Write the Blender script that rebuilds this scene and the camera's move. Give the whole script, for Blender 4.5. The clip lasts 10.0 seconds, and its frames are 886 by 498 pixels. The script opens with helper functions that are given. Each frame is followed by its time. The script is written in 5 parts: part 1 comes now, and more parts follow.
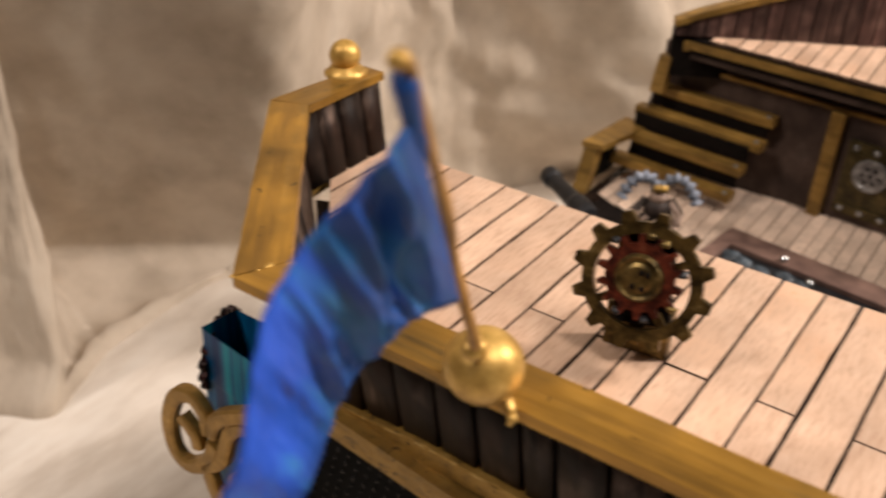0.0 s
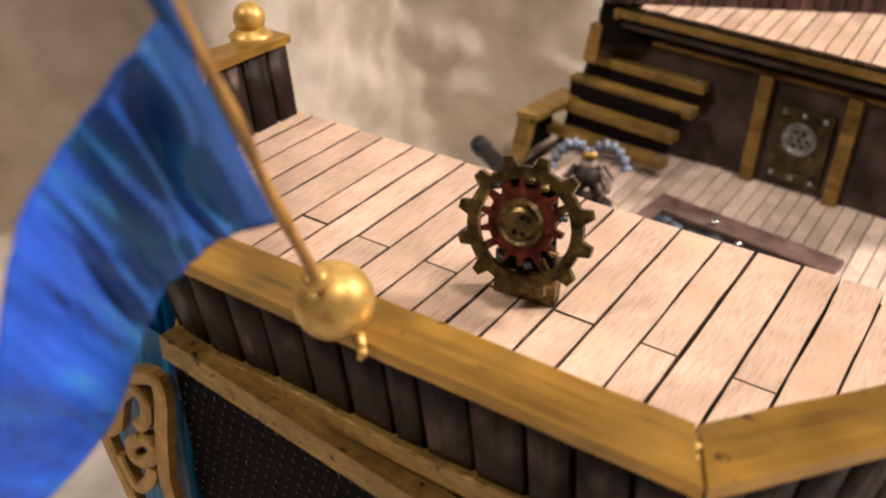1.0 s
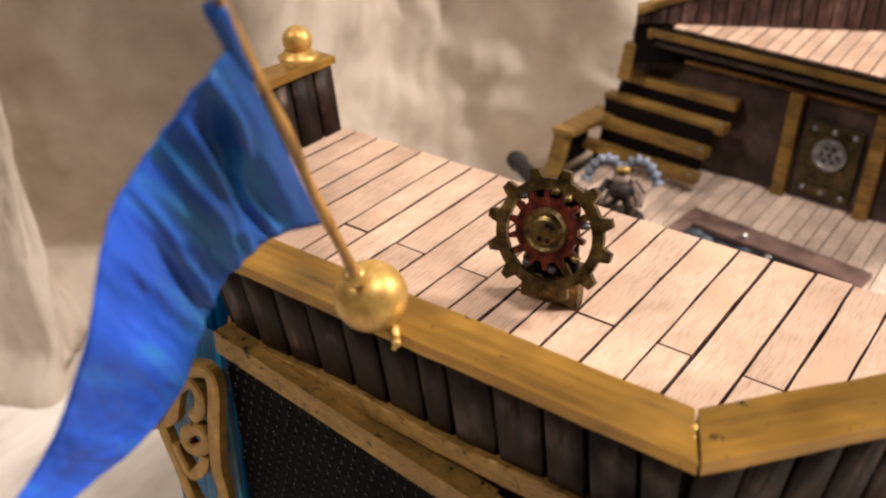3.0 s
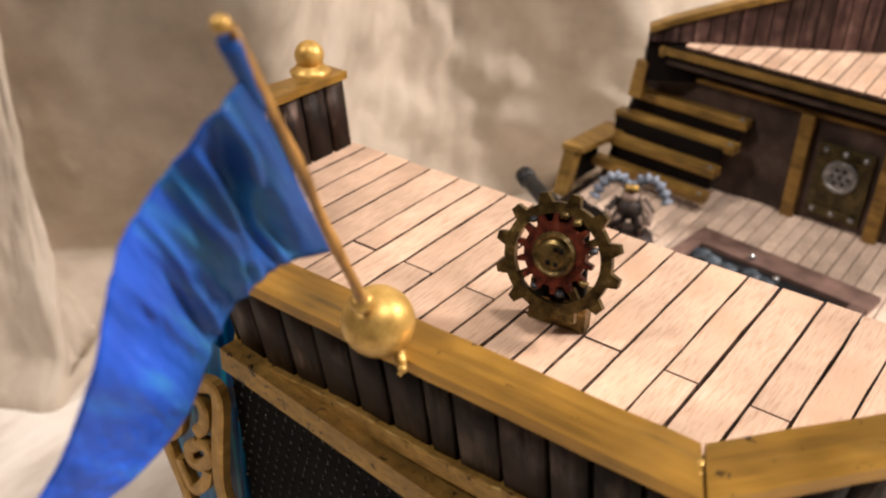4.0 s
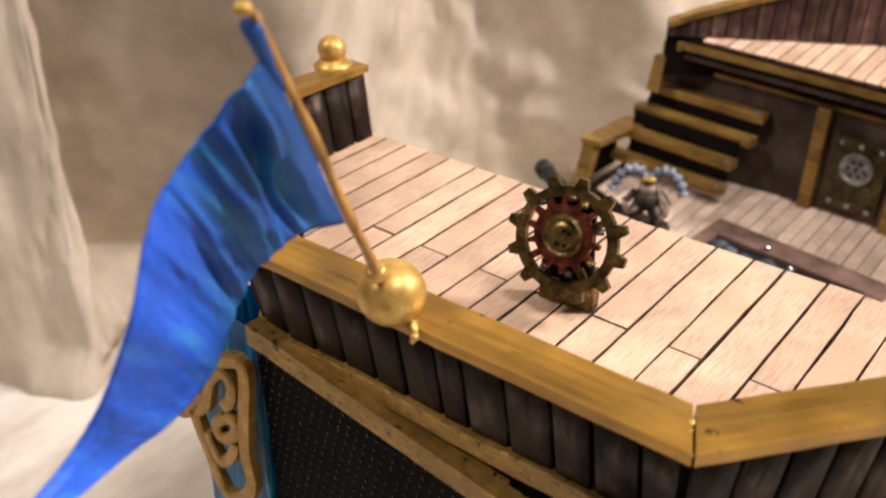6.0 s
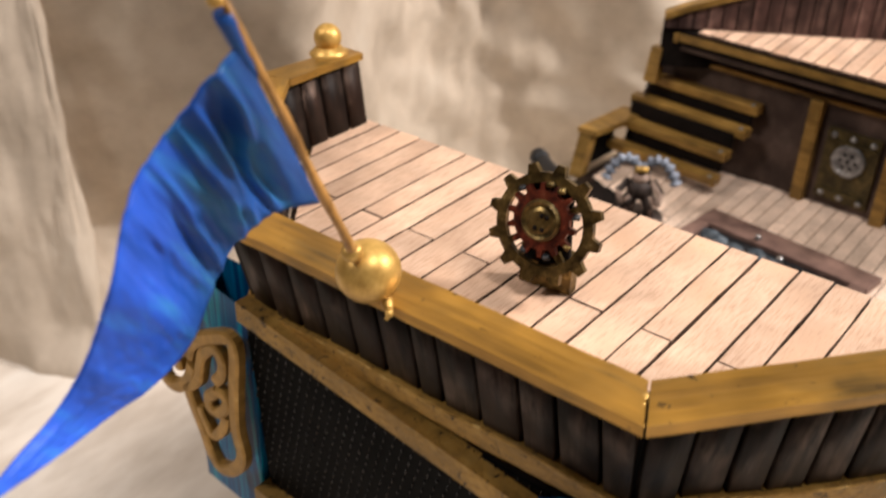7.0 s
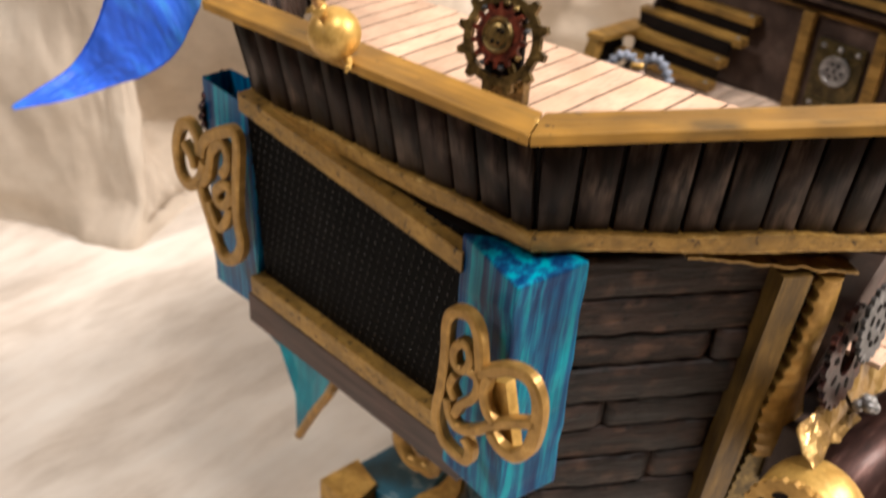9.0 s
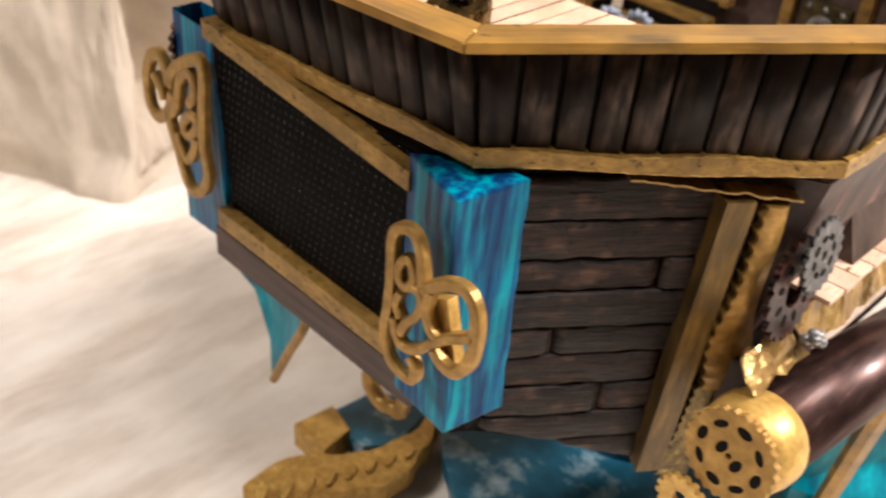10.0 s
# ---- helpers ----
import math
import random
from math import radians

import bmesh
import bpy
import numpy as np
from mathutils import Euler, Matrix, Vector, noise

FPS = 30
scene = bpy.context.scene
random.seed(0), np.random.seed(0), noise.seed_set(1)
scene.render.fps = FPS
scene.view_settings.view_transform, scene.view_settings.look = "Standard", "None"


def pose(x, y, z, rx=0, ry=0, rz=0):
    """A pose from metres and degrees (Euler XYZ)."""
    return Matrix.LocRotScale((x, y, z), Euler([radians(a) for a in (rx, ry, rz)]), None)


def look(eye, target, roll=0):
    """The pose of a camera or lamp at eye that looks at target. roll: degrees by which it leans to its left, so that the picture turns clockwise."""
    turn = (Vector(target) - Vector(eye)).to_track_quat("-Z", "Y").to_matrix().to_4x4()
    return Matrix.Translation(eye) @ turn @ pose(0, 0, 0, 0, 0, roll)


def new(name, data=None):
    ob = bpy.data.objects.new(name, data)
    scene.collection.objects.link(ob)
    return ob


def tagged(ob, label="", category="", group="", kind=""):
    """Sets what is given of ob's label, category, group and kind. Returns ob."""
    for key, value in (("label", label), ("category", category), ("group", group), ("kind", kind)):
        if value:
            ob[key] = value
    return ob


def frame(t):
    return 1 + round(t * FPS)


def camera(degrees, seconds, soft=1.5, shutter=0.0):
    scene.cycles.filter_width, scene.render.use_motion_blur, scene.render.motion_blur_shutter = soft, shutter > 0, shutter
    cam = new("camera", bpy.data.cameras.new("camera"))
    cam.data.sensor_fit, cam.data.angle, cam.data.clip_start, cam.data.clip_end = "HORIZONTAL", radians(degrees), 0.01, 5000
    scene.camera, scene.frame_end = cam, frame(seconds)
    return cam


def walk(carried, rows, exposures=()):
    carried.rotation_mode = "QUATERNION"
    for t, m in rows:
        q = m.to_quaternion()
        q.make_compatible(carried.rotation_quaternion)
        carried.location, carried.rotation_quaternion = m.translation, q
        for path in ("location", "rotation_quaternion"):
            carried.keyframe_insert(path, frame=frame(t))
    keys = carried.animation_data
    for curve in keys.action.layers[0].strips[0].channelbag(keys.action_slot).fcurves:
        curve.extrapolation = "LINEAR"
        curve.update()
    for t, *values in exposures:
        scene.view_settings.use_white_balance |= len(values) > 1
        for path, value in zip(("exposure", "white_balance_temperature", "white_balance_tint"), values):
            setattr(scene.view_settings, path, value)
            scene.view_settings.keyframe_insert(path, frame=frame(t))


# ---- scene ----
cam = camera(51.51, 10.0, 2.2, 0.6)
PATH = [
    (0, (0.05135, -0.15601, 0.27587), (-0.09781, 0.05125, 0.11841), 0.774),
    (0.5, (0.06134, -0.15196, 0.27427), (-0.07754, 0.06316, 0.11794), 0.790),
    (1, (0.06997, -0.14733, 0.26756), (-0.07274, 0.06286, 0.10802), 0.240),
    (1.5, (0.07781, -0.14281, 0.27252), (-0.06960, 0.06202, 0.11031), -0.660),
    (2, (0.08099, -0.14831, 0.27542), (-0.06956, 0.05516, 0.11438), -1.103),
    (2.5, (0.08185, -0.15507, 0.27427), (-0.07148, 0.04818, 0.11559), -1.167),
    (2.7, (0.08157, -0.15823, 0.27379), (-0.07336, 0.04507, 0.11673), -1.301),
    (3.8, (0.07822, -0.15616, 0.27535), (-0.07968, 0.04893, 0.12368), -0.157),
    (4, (0.07909, -0.15639, 0.27647), (-0.07906, 0.04752, 0.12347), -0.065),
    (4.5, (0.08340, -0.16116, 0.27208), (-0.07689, 0.04091, 0.11887), -0.060),
    (5, (0.08949, -0.16910, 0.27462), (-0.07451, 0.02988, 0.12129), -0.252),
    (5.5, (0.08876, -0.16839, 0.26791), (-0.07619, 0.02883, 0.11334), -0.857),
    (5.7, (0.08811, -0.16605, 0.27232), (-0.07715, 0.03237, 0.11962), -1.053),
    (6.8, (0.09514, -0.16135, 0.28120), (-0.07058, 0.03563, 0.12714), -0.659),
    (7, (0.09859, -0.16469, 0.28057), (-0.06809, 0.03010, 0.12477), -0.639),
    (7.5, (0.10734, -0.17423, 0.28263), (-0.06249, 0.01633, 0.12501), -0.527),
    (8, (0.12444, -0.18284, 0.28770), (-0.04966, 0.00276, 0.12882), -0.343),
    (8.5, (0.14372, -0.18043, 0.27724), (-0.03277, 0.00137, 0.11660), -0.009),
    (9, (0.15629, -0.19194, 0.26095), (-0.01990, -0.01183, 0.09811), 1.227),
    (9.5, (0.16217, -0.19610, 0.25124), (-0.01400, -0.01837, 0.08578), 2.302),
    (10, (0.17573, -0.18779, 0.24923), (-0.00114, -0.01236, 0.08208), 2.102),
]
walk(cam, [(t, look(eye, target, roll)) for t, eye, target, roll in PATH],
     [(0.0, -0.48, 6500, 10), (0.5, -0.28, 6350, 10), (2.5, -0.26, 6150, 9), (4.0, -0.20, 6200, 9), (5.0, -0.22, 6180, 9), (5.5, -0.08, 6160, 8), (7.0, -0.18, 6120, 8), (7.5, -0.16, 6100, 8), (8.5, -0.13, 6100, 8), (9.1, 0.16, 6150, 8), (10.0, 0.32, 6050, 8)])
cam.data.dof.use_dof = True
cam.data.dof.focus_distance = 0.208
cam.data.dof.aperture_fstop = 21.0

# ---- world and lamps ----
world = bpy.data.worlds.new("room_world")
scene.world = world
world.use_nodes = True
world.node_tree.nodes["Background"].inputs[0].default_value = (1.0, 0.86, 0.70, 1)
world.node_tree.nodes["Background"].inputs[1].default_value = 0.05


def lamp(name, eye, target, size, watts, colour):
    data = bpy.data.lights.new(name, "AREA")
    data.shape, data.size, data.energy, data.color = "DISK", size, watts, colour
    ob = new(name, data)
    ob.matrix_world = look(eye, target)
    return ob


WARM = (1.0, 0.865, 0.775)
# no lamp is in view: the key follows the ball's highlights, two fills brighten
lamp("key_light", (0.72, 0.60, 0.83), (-0.02, 0.04, 0.08), 0.20, 19.5, WARM)
lamp("fill_light", (0.55, -0.10, 1.30), (-0.05, 0.05, 0.10), 0.34, 11.0, WARM)
lamp("fill_light", (-0.60, -0.80, 1.25), (-0.05, 0.05, 0.10), 0.30, 12.0, WARM)
scene.view_settings.exposure = 0.0


# ---- materials ----
def surface(name, dark, base, light=None, stretch=(200, 200, 200), rough=0.5, metal=0.0, bump=0.2, relief=0.0004,
            blotch=60.0, blotch_amount=0.35, edges=(0.35, 0.6), streaks=0.72, vary=0.0, coat=0.0, slant=(0, 0, 0), shine=0.5, worn=None, tint=None, specks=None):
    """A painted or stained surface: streaked grain, large blotches, dry-brushed lights, fine relief."""
    m = bpy.data.materials.new(name)
    m.use_nodes = True
    nt = m.node_tree
    n, k = nt.nodes, nt.links
    bsdf = n["Principled BSDF"]
    co, info = n.new("ShaderNodeTexCoord"), n.new("ShaderNodeObjectInfo")
    shift = n.new("ShaderNodeVectorMath")
    shift.operation = "MULTIPLY_ADD"
    shift.inputs[1].default_value = (0.31, 0.53, 0.17)
    k.new(info.outputs["Random"], shift.inputs[0])
    k.new(co.outputs["Object"], shift.inputs[2])
    mp = n.new("ShaderNodeMapping")
    mp.vector_type = "TEXTURE"
    mp.inputs["Scale"].default_value = [1.0 / v for v in stretch]
    mp.inputs["Rotation"].default_value = [radians(a) for a in slant]
    k.new(shift.outputs[0], mp.inputs[0])
    grain = n.new("ShaderNodeTexNoise")
    grain.inputs["Scale"].default_value = 1.0
    grain.inputs["Detail"].default_value = 5.0
    grain.inputs["Roughness"].default_value = 0.62
    k.new(mp.outputs[0], grain.inputs["Vector"])
    ramp = n.new("ShaderNodeValToRGB")
    ramp.color_ramp.elements[0].position, ramp.color_ramp.elements[1].position = edges
    ramp.color_ramp.elements[0].color, ramp.color_ramp.elements[1].color = (*dark, 1), (*base, 1)
    if light:
        e = ramp.color_ramp.elements.new(streaks)
        e.color = (*light, 1)
    k.new(grain.outputs["Fac"], ramp.inputs[0])
    paint = ramp.outputs[0]
    if worn:
        # dry-brushed wear: streaks that only show inside larger patches
        spots = n.new("ShaderNodeTexNoise")
        spots.inputs["Scale"].default_value = worn[1]
        spots.inputs["Detail"].default_value = 2.0
        k.new(shift.outputs[0], spots.inputs["Vector"])
        where, line, both = n.new("ShaderNodeMapRange"), n.new("ShaderNodeMapRange"), n.new("ShaderNodeMath")
        where.inputs[1].default_value, where.inputs[2].default_value = worn[2:]
        line.inputs[1].default_value, line.inputs[2].default_value = 0.40, 0.66
        k.new(spots.outputs["Fac"], where.inputs[0])
        k.new(grain.outputs["Fac"], line.inputs[0])
        both.operation = "MULTIPLY"
        k.new(where.outputs[0], both.inputs[0])
        k.new(line.outputs[0], both.inputs[1])
        mix = n.new("ShaderNodeMix")
        mix.data_type = "RGBA"
        k.new(both.outputs[0], mix.inputs["Factor"])
        k.new(paint, mix.inputs["A"])
        mix.inputs["B"].default_value = (*worn[0], 1)
        paint = mix.outputs["Result"]
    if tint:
        # a multiply colour that comes in along a direction: colour, direction, start, end
        along, run, tint_mix = n.new("ShaderNodeVectorMath"), n.new("ShaderNodeMapRange"), n.new("ShaderNodeMix")
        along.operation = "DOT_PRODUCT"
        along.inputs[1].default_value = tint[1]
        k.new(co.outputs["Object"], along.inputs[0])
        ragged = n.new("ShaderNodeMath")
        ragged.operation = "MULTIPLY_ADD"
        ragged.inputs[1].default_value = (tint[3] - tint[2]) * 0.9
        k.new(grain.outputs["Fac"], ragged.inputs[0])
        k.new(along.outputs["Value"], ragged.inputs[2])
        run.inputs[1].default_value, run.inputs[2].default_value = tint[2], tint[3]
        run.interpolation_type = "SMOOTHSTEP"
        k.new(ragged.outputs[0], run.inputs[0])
        tint_mix.data_type = "RGBA"
        tint_mix.blend_type = "MULTIPLY"
        k.new(run.outputs[0], tint_mix.inputs["Factor"])
        k.new(paint, tint_mix.inputs["A"])
        tint_mix.inputs["B"].default_value = (*tint[0], 1)
        paint = tint_mix.outputs["Result"]
    if specks:
        # small chips where another colour shows: colour, size, from, to
        dots, chip, chip_mix = n.new("ShaderNodeTexNoise"), n.new("ShaderNodeMapRange"), n.new("ShaderNodeMix")
        dots.inputs["Scale"].default_value = specks[1]
        dots.inputs["Detail"].default_value = 4.0
        dots.inputs["Roughness"].default_value = 0.7
        k.new(shift.outputs[0], dots.inputs["Vector"])
        chip.inputs[1].default_value, chip.inputs[2].default_value = specks[2:]
        k.new(dots.outputs["Fac"], chip.inputs[0])
        chip_mix.data_type = "RGBA"
        k.new(chip.outputs[0], chip_mix.inputs["Factor"])
        k.new(paint, chip_mix.inputs["A"])
        chip_mix.inputs["B"].default_value = (*specks[0], 1)
        paint = chip_mix.outputs["Result"]
    large = n.new("ShaderNodeTexNoise")
    large.inputs["Scale"].default_value = blotch
    large.inputs["Detail"].default_value = 3.0
    k.new(shift.outputs[0], large.inputs["Vector"])
    span = n.new("ShaderNodeMapRange")
    span.inputs[1].default_value, span.inputs[2].default_value = 0.3, 0.7
    span.inputs[3].default_value, span.inputs[4].default_value = 1.0 - blotch_amount, 1.0 + blotch_amount * 0.5
    k.new(large.outputs["Fac"], span.inputs[0])
    shade = n.new("ShaderNodeVectorMath")
    shade.operation = "SCALE"
    k.new(paint, shade.inputs[0])
    if vary:
        each = n.new("ShaderNodeMapRange")
        each.inputs[3].default_value, each.inputs[4].default_value = 1.0 - vary, 1.0 + vary
        k.new(info.outputs["Random"], each.inputs[0])
        both = n.new("ShaderNodeMath")
        both.operation = "MULTIPLY"
        k.new(span.outputs[0], both.inputs[0])
        k.new(each.outputs[0], both.inputs[1])
        k.new(both.outputs[0], shade.inputs["Scale"])
    else:
        k.new(span.outputs[0], shade.inputs["Scale"])
    k.new(shade.outputs[0], bsdf.inputs["Base Color"])
    gloss = n.new("ShaderNodeMapRange")
    gloss.inputs[3].default_value, gloss.inputs[4].default_value = max(rough - 0.12, 0.04), min(rough + 0.15, 1.0)
    k.new(large.outputs["Fac"], gloss.inputs[0])
    k.new(gloss.outputs[0], bsdf.inputs["Roughness"])
    bsdf.inputs["Metallic"].default_value = metal
    bsdf.inputs["Specular IOR Level"].default_value = shine
    bsdf.inputs["Coat Weight"].default_value = coat
    bsdf.inputs["Coat Roughness"].default_value = 0.15
    bp = n.new("ShaderNodeBump")
    bp.inputs["Strength"].default_value, bp.inputs["Distance"].default_value = bump, relief
    k.new(grain.outputs["Fac"], bp.inputs["Height"])
    k.new(bp.outputs[0], bsdf.inputs["Normal"])
    return m


GOLD_X = surface("gold_paint_brushed", (0.23, 0.125, 0.028), (0.48, 0.258, 0.040), (0.62, 0.36, 0.075), (22, 300, 300), 0.33, 0.45, 0.45, 0.0005, 40, 0.42, (0.28, 0.52), 0.75, worn=((0.17, 0.105, 0.032), 60, 0.44, 0.62), specks=((0.07, 0.042, 0.018), 330, 0.64, 0.70))
GOLD_Y = surface("gold_paint_brushed_along", (0.23, 0.125, 0.028), (0.48, 0.258, 0.040), (0.62, 0.36, 0.075), (300, 22, 300), 0.33, 0.45, 0.45, 0.0005, 40, 0.42, (0.28, 0.52), 0.75, worn=((0.17, 0.105, 0.032), 60, 0.44, 0.62), specks=((0.07, 0.042, 0.018), 330, 0.64, 0.70))
GOLD_Z = surface("gold_paint_upright", (0.23, 0.125, 0.028), (0.48, 0.258, 0.040), (0.62, 0.36, 0.075), (300, 300, 22), 0.33, 0.45, 0.45, 0.0005, 40, 0.42, (0.28, 0.52), 0.75, worn=((0.17, 0.105, 0.032), 60, 0.44, 0.62), specks=((0.07, 0.042, 0.018), 330, 0.64, 0.70))
# tarnished gold with the rib's shade mixed into the colour
OLD_SHADED_GOLD = surface("shaded_tarnished_gold_paint", (0.075, 0.046, 0.015), (0.18, 0.108, 0.026), (0.31, 0.19, 0.048), (300, 300, 40), 0.40, 0.4, 0.5, 0.0005, 60, 0.45, (0.32, 0.55), 0.74)
GOLD_ROUGH = surface("smeared_gold_paint", (0.20, 0.12, 0.032), (0.37, 0.215, 0.048), (0.46, 0.29, 0.08), (300, 300, 500), 0.42, 0.35, 0.6, 0.0008, 50, 0.35, (0.30, 0.52), 0.72, worn=((0.14, 0.085, 0.028), 110, 0.50, 0.66), specks=((0.03, 0.018, 0.010), 420, 0.60, 0.66))
# rubbed gold with the edges' highlight painted into its colour
LIT_SCUFF = surface("lit_scuffed_gold_edge", (0.22, 0.125, 0.03), (0.52, 0.31, 0.075), (0.86, 0.62, 0.24), (260, 260, 260), 0.30, 0.5, 0.5, 0.0005, 120, 0.3, (0.36, 0.54), 0.68)
GOLD = surface("bright_gold_paint", (0.46, 0.27, 0.06), (0.68, 0.43, 0.115), (0.80, 0.55, 0.18), (260, 260, 260), 0.38, 0.45, 0.25, 0.0003, 120, 0.15)
SATIN = surface("satin_gold_paint", (0.30, 0.17, 0.04), (0.46, 0.27, 0.07), (0.58, 0.37, 0.12), (240, 240, 240), 0.40, 0.5, 0.2, 0.0002, 110, 0.25)
GOLD_LEAF = surface("crumpled_gold_foil", (0.24, 0.14, 0.04), (0.42, 0.26, 0.08), (0.62, 0.43, 0.17), (120, 120, 120), 0.30, 0.55, 0.5, 0.0008, 90, 0.35)
BRASS = surface("antique_brass", (0.045, 0.031, 0.011), (0.19, 0.130, 0.042), (0.44, 0.33, 0.13), (330, 330, 330), 0.34, 0.75, 0.4, 0.0003, 150, 0.4)
OLIVE = surface("dull_olive_brass", (0.028, 0.023, 0.010), (0.115, 0.086, 0.030), (0.21, 0.16, 0.06), (200, 200, 200), 0.40, 0.5, 0.4, 0.0003, 110, 0.4)
RED_BRASS = surface("red_bronze", (0.035, 0.008, 0.006), (0.20, 0.042, 0.020), (0.30, 0.10, 0.05), (400, 400, 400), 0.40, 0.6, 0.4, 0.0003, 150, 0.4)
DARK_RED = surface("blackened_red_bronze", (0.010, 0.007, 0.007), (0.045, 0.014, 0.012), (0.26, 0.09, 0.065), (300, 300, 300), 0.34, 0.6, 0.6, 0.0005, 130, 0.5, (0.38, 0.56), 0.72)
STEEL = surface("pale_steel", (0.16, 0.16, 0.16), (0.44, 0.44, 0.43), (0.66, 0.65, 0.64), (300, 300, 300), 0.32, 0.6, 0.2, 0.0002, 120, 0.2)
BOARD_Z = surface("dark_stained_board", (0.007, 0.0042, 0.0032), (0.030, 0.0165, 0.0118), None, (330, 330, 30), 0.55, 0.0, 0.6, 0.0006, 110, 0.5, (0.30, 0.62), 0.80, 0.40, 0.0, shine=0.20, worn=((0.20, 0.145, 0.115), 75, 0.46, 0.70))
BOARD_X = surface("dark_hull_plank", (0.006, 0.0038, 0.003), (0.028, 0.0145, 0.010), None, (60, 60, 420), 0.50, 0.0, 1.0, 0.0014, 120, 0.5, (0.30, 0.60), 0.80, 0.40, 0.0, shine=0.28, worn=((0.135, 0.072, 0.046), 110, 0.52, 0.70), specks=((0.004, 0.003, 0.002), 260, 0.58, 0.66))
RED_BOARD = surface("reddish_hull_board", (0.012, 0.006, 0.005), (0.055, 0.022, 0.017), None, (120, 120, 60), 0.5, 0.0, 0.7, 0.0007, 110, 0.45, (0.30, 0.60), 0.8, worn=((0.20, 0.10, 0.08), 90, 0.50, 0.72))
BOARD_DULL = surface("dark_bulkhead_board", (0.036, 0.023, 0.018), (0.095, 0.064, 0.051), (0.15, 0.11, 0.09), (60, 60, 40), 0.55, 0.0, 0.3, 0.0004, 60, 0.4, shine=0.2)
STAIN = surface("brown_edge_stain", (0.035, 0.018, 0.012), (0.13, 0.075, 0.052), (0.38, 0.25, 0.175), (260, 260, 260), 0.6, 0.0, 0.2, 0.0002, 150, 0.3, (0.36, 0.56), 0.75, shine=0.2)
# black for joints, and for shade in the recess, gaps, holes and stair
PITCH = surface("black_joint_and_shade", (0.005, 0.004, 0.003), (0.010, 0.007, 0.006), None, (200, 200, 200), 0.8, shine=0.1)
BROWN = surface("plain_brown_board", (0.035, 0.019, 0.015), (0.085, 0.048, 0.037), None, (30, 400, 400), 0.5, 0.0, 0.3)
HATCH = surface("dull_brown_frame", (0.09, 0.05, 0.04), (0.19, 0.115, 0.09), None, (60, 60, 300), 0.6)
BOW = surface("reddish_bow_board", (0.028, 0.014, 0.012), (0.095, 0.052, 0.045), None, (300, 300, 36), 0.55, 0.0, 0.5, 0.0005, 130, 0.45, (0.3, 0.60), 0.8, 0.35, 0.0, shine=0.25, worn=((0.19, 0.12, 0.10), 90, 0.47, 0.68))
BEECH = surface("pale_beech_plank", (0.55, 0.355, 0.24), (0.70, 0.485, 0.345), (0.77, 0.57, 0.43), (1700, 170, 600), 0.48, 0.0, 0.35, 0.00012, 45, 0.24, (0.34, 0.50), 0.72, 0.14, worn=((0.60, 0.36, 0.22), 34, 0.52, 0.72))
GREY_BEECH = surface("greyed_beech_plank", (0.44, 0.325, 0.245), (0.72, 0.555, 0.435), (0.80, 0.65, 0.53), (1600, 300, 400), 0.6, 0.0, 0.3, 0.00015, 50, 0.3, (0.28, 0.5), 0.8, 0.14)
TEAL = surface("striped_teal_paint", (0.001, 0.034, 0.125), (0.002, 0.110, 0.25), (0.003, 0.33, 0.43), (330, 330, 6), 0.42, 0.0, 0.5, 0.0005, 70, 0.3, (0.41, 0.52), 0.64, 0.0, 0.03, shine=0.2)
TEAL_FLAT = surface("flat_teal_paint", (0.002, 0.12, 0.19), (0.004, 0.27, 0.36), (0.01, 0.40, 0.48), (120, 120, 30), 0.42, 0.0, 0.2, 0.0003, 60, 0.25, shine=0.25)
CLOUDS = surface("cloud_painted_blue", (0.008, 0.085, 0.14), (0.015, 0.15, 0.25), (0.55, 0.72, 0.80), (42, 42, 42), 0.45, 0.0, 0.1, 0.0003, 40, 0.25, (0.34, 0.53), 0.68)
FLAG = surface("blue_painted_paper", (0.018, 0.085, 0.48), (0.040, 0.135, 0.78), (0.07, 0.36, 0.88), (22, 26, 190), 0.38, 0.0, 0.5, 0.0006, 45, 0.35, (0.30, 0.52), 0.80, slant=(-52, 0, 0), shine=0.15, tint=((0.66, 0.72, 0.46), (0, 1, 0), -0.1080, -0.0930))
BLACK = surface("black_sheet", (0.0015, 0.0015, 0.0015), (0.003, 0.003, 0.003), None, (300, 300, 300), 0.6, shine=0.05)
KNOT = surface("black_glossy_mesh", (0.0025, 0.0025, 0.0025), (0.006, 0.006, 0.006), None, (300, 300, 300), 0.22, shine=0.30)
GUN = surface("blackened_barrel", (0.008, 0.009, 0.011), (0.022, 0.024, 0.028), (0.06, 0.06, 0.065), (300, 300, 60), 0.45, 0.3)
COPPER = surface("dark_brown_lacquer", (0.030, 0.015, 0.013), (0.075, 0.036, 0.030), (0.14, 0.078, 0.066), (300, 40, 300), 0.36, 0.65, 0.12, 0.0003, 60, 0.3, coat=0.12)
WOOD_POLE = surface("ochre_painted_stick", (0.28, 0.14, 0.03), (0.55, 0.29, 0.075), (0.65, 0.38, 0.12), (300, 300, 60), 0.45, 0.1)
CLOTH = surface("cream_cotton_cloth", (0.43, 0.362, 0.285), (0.58, 0.50, 0.405), (0.65, 0.58, 0.485), (14, 14, 14), 0.9, 0.0, 0.4, 0.004, 9, 0.12, (0.35, 0.55), 0.7)
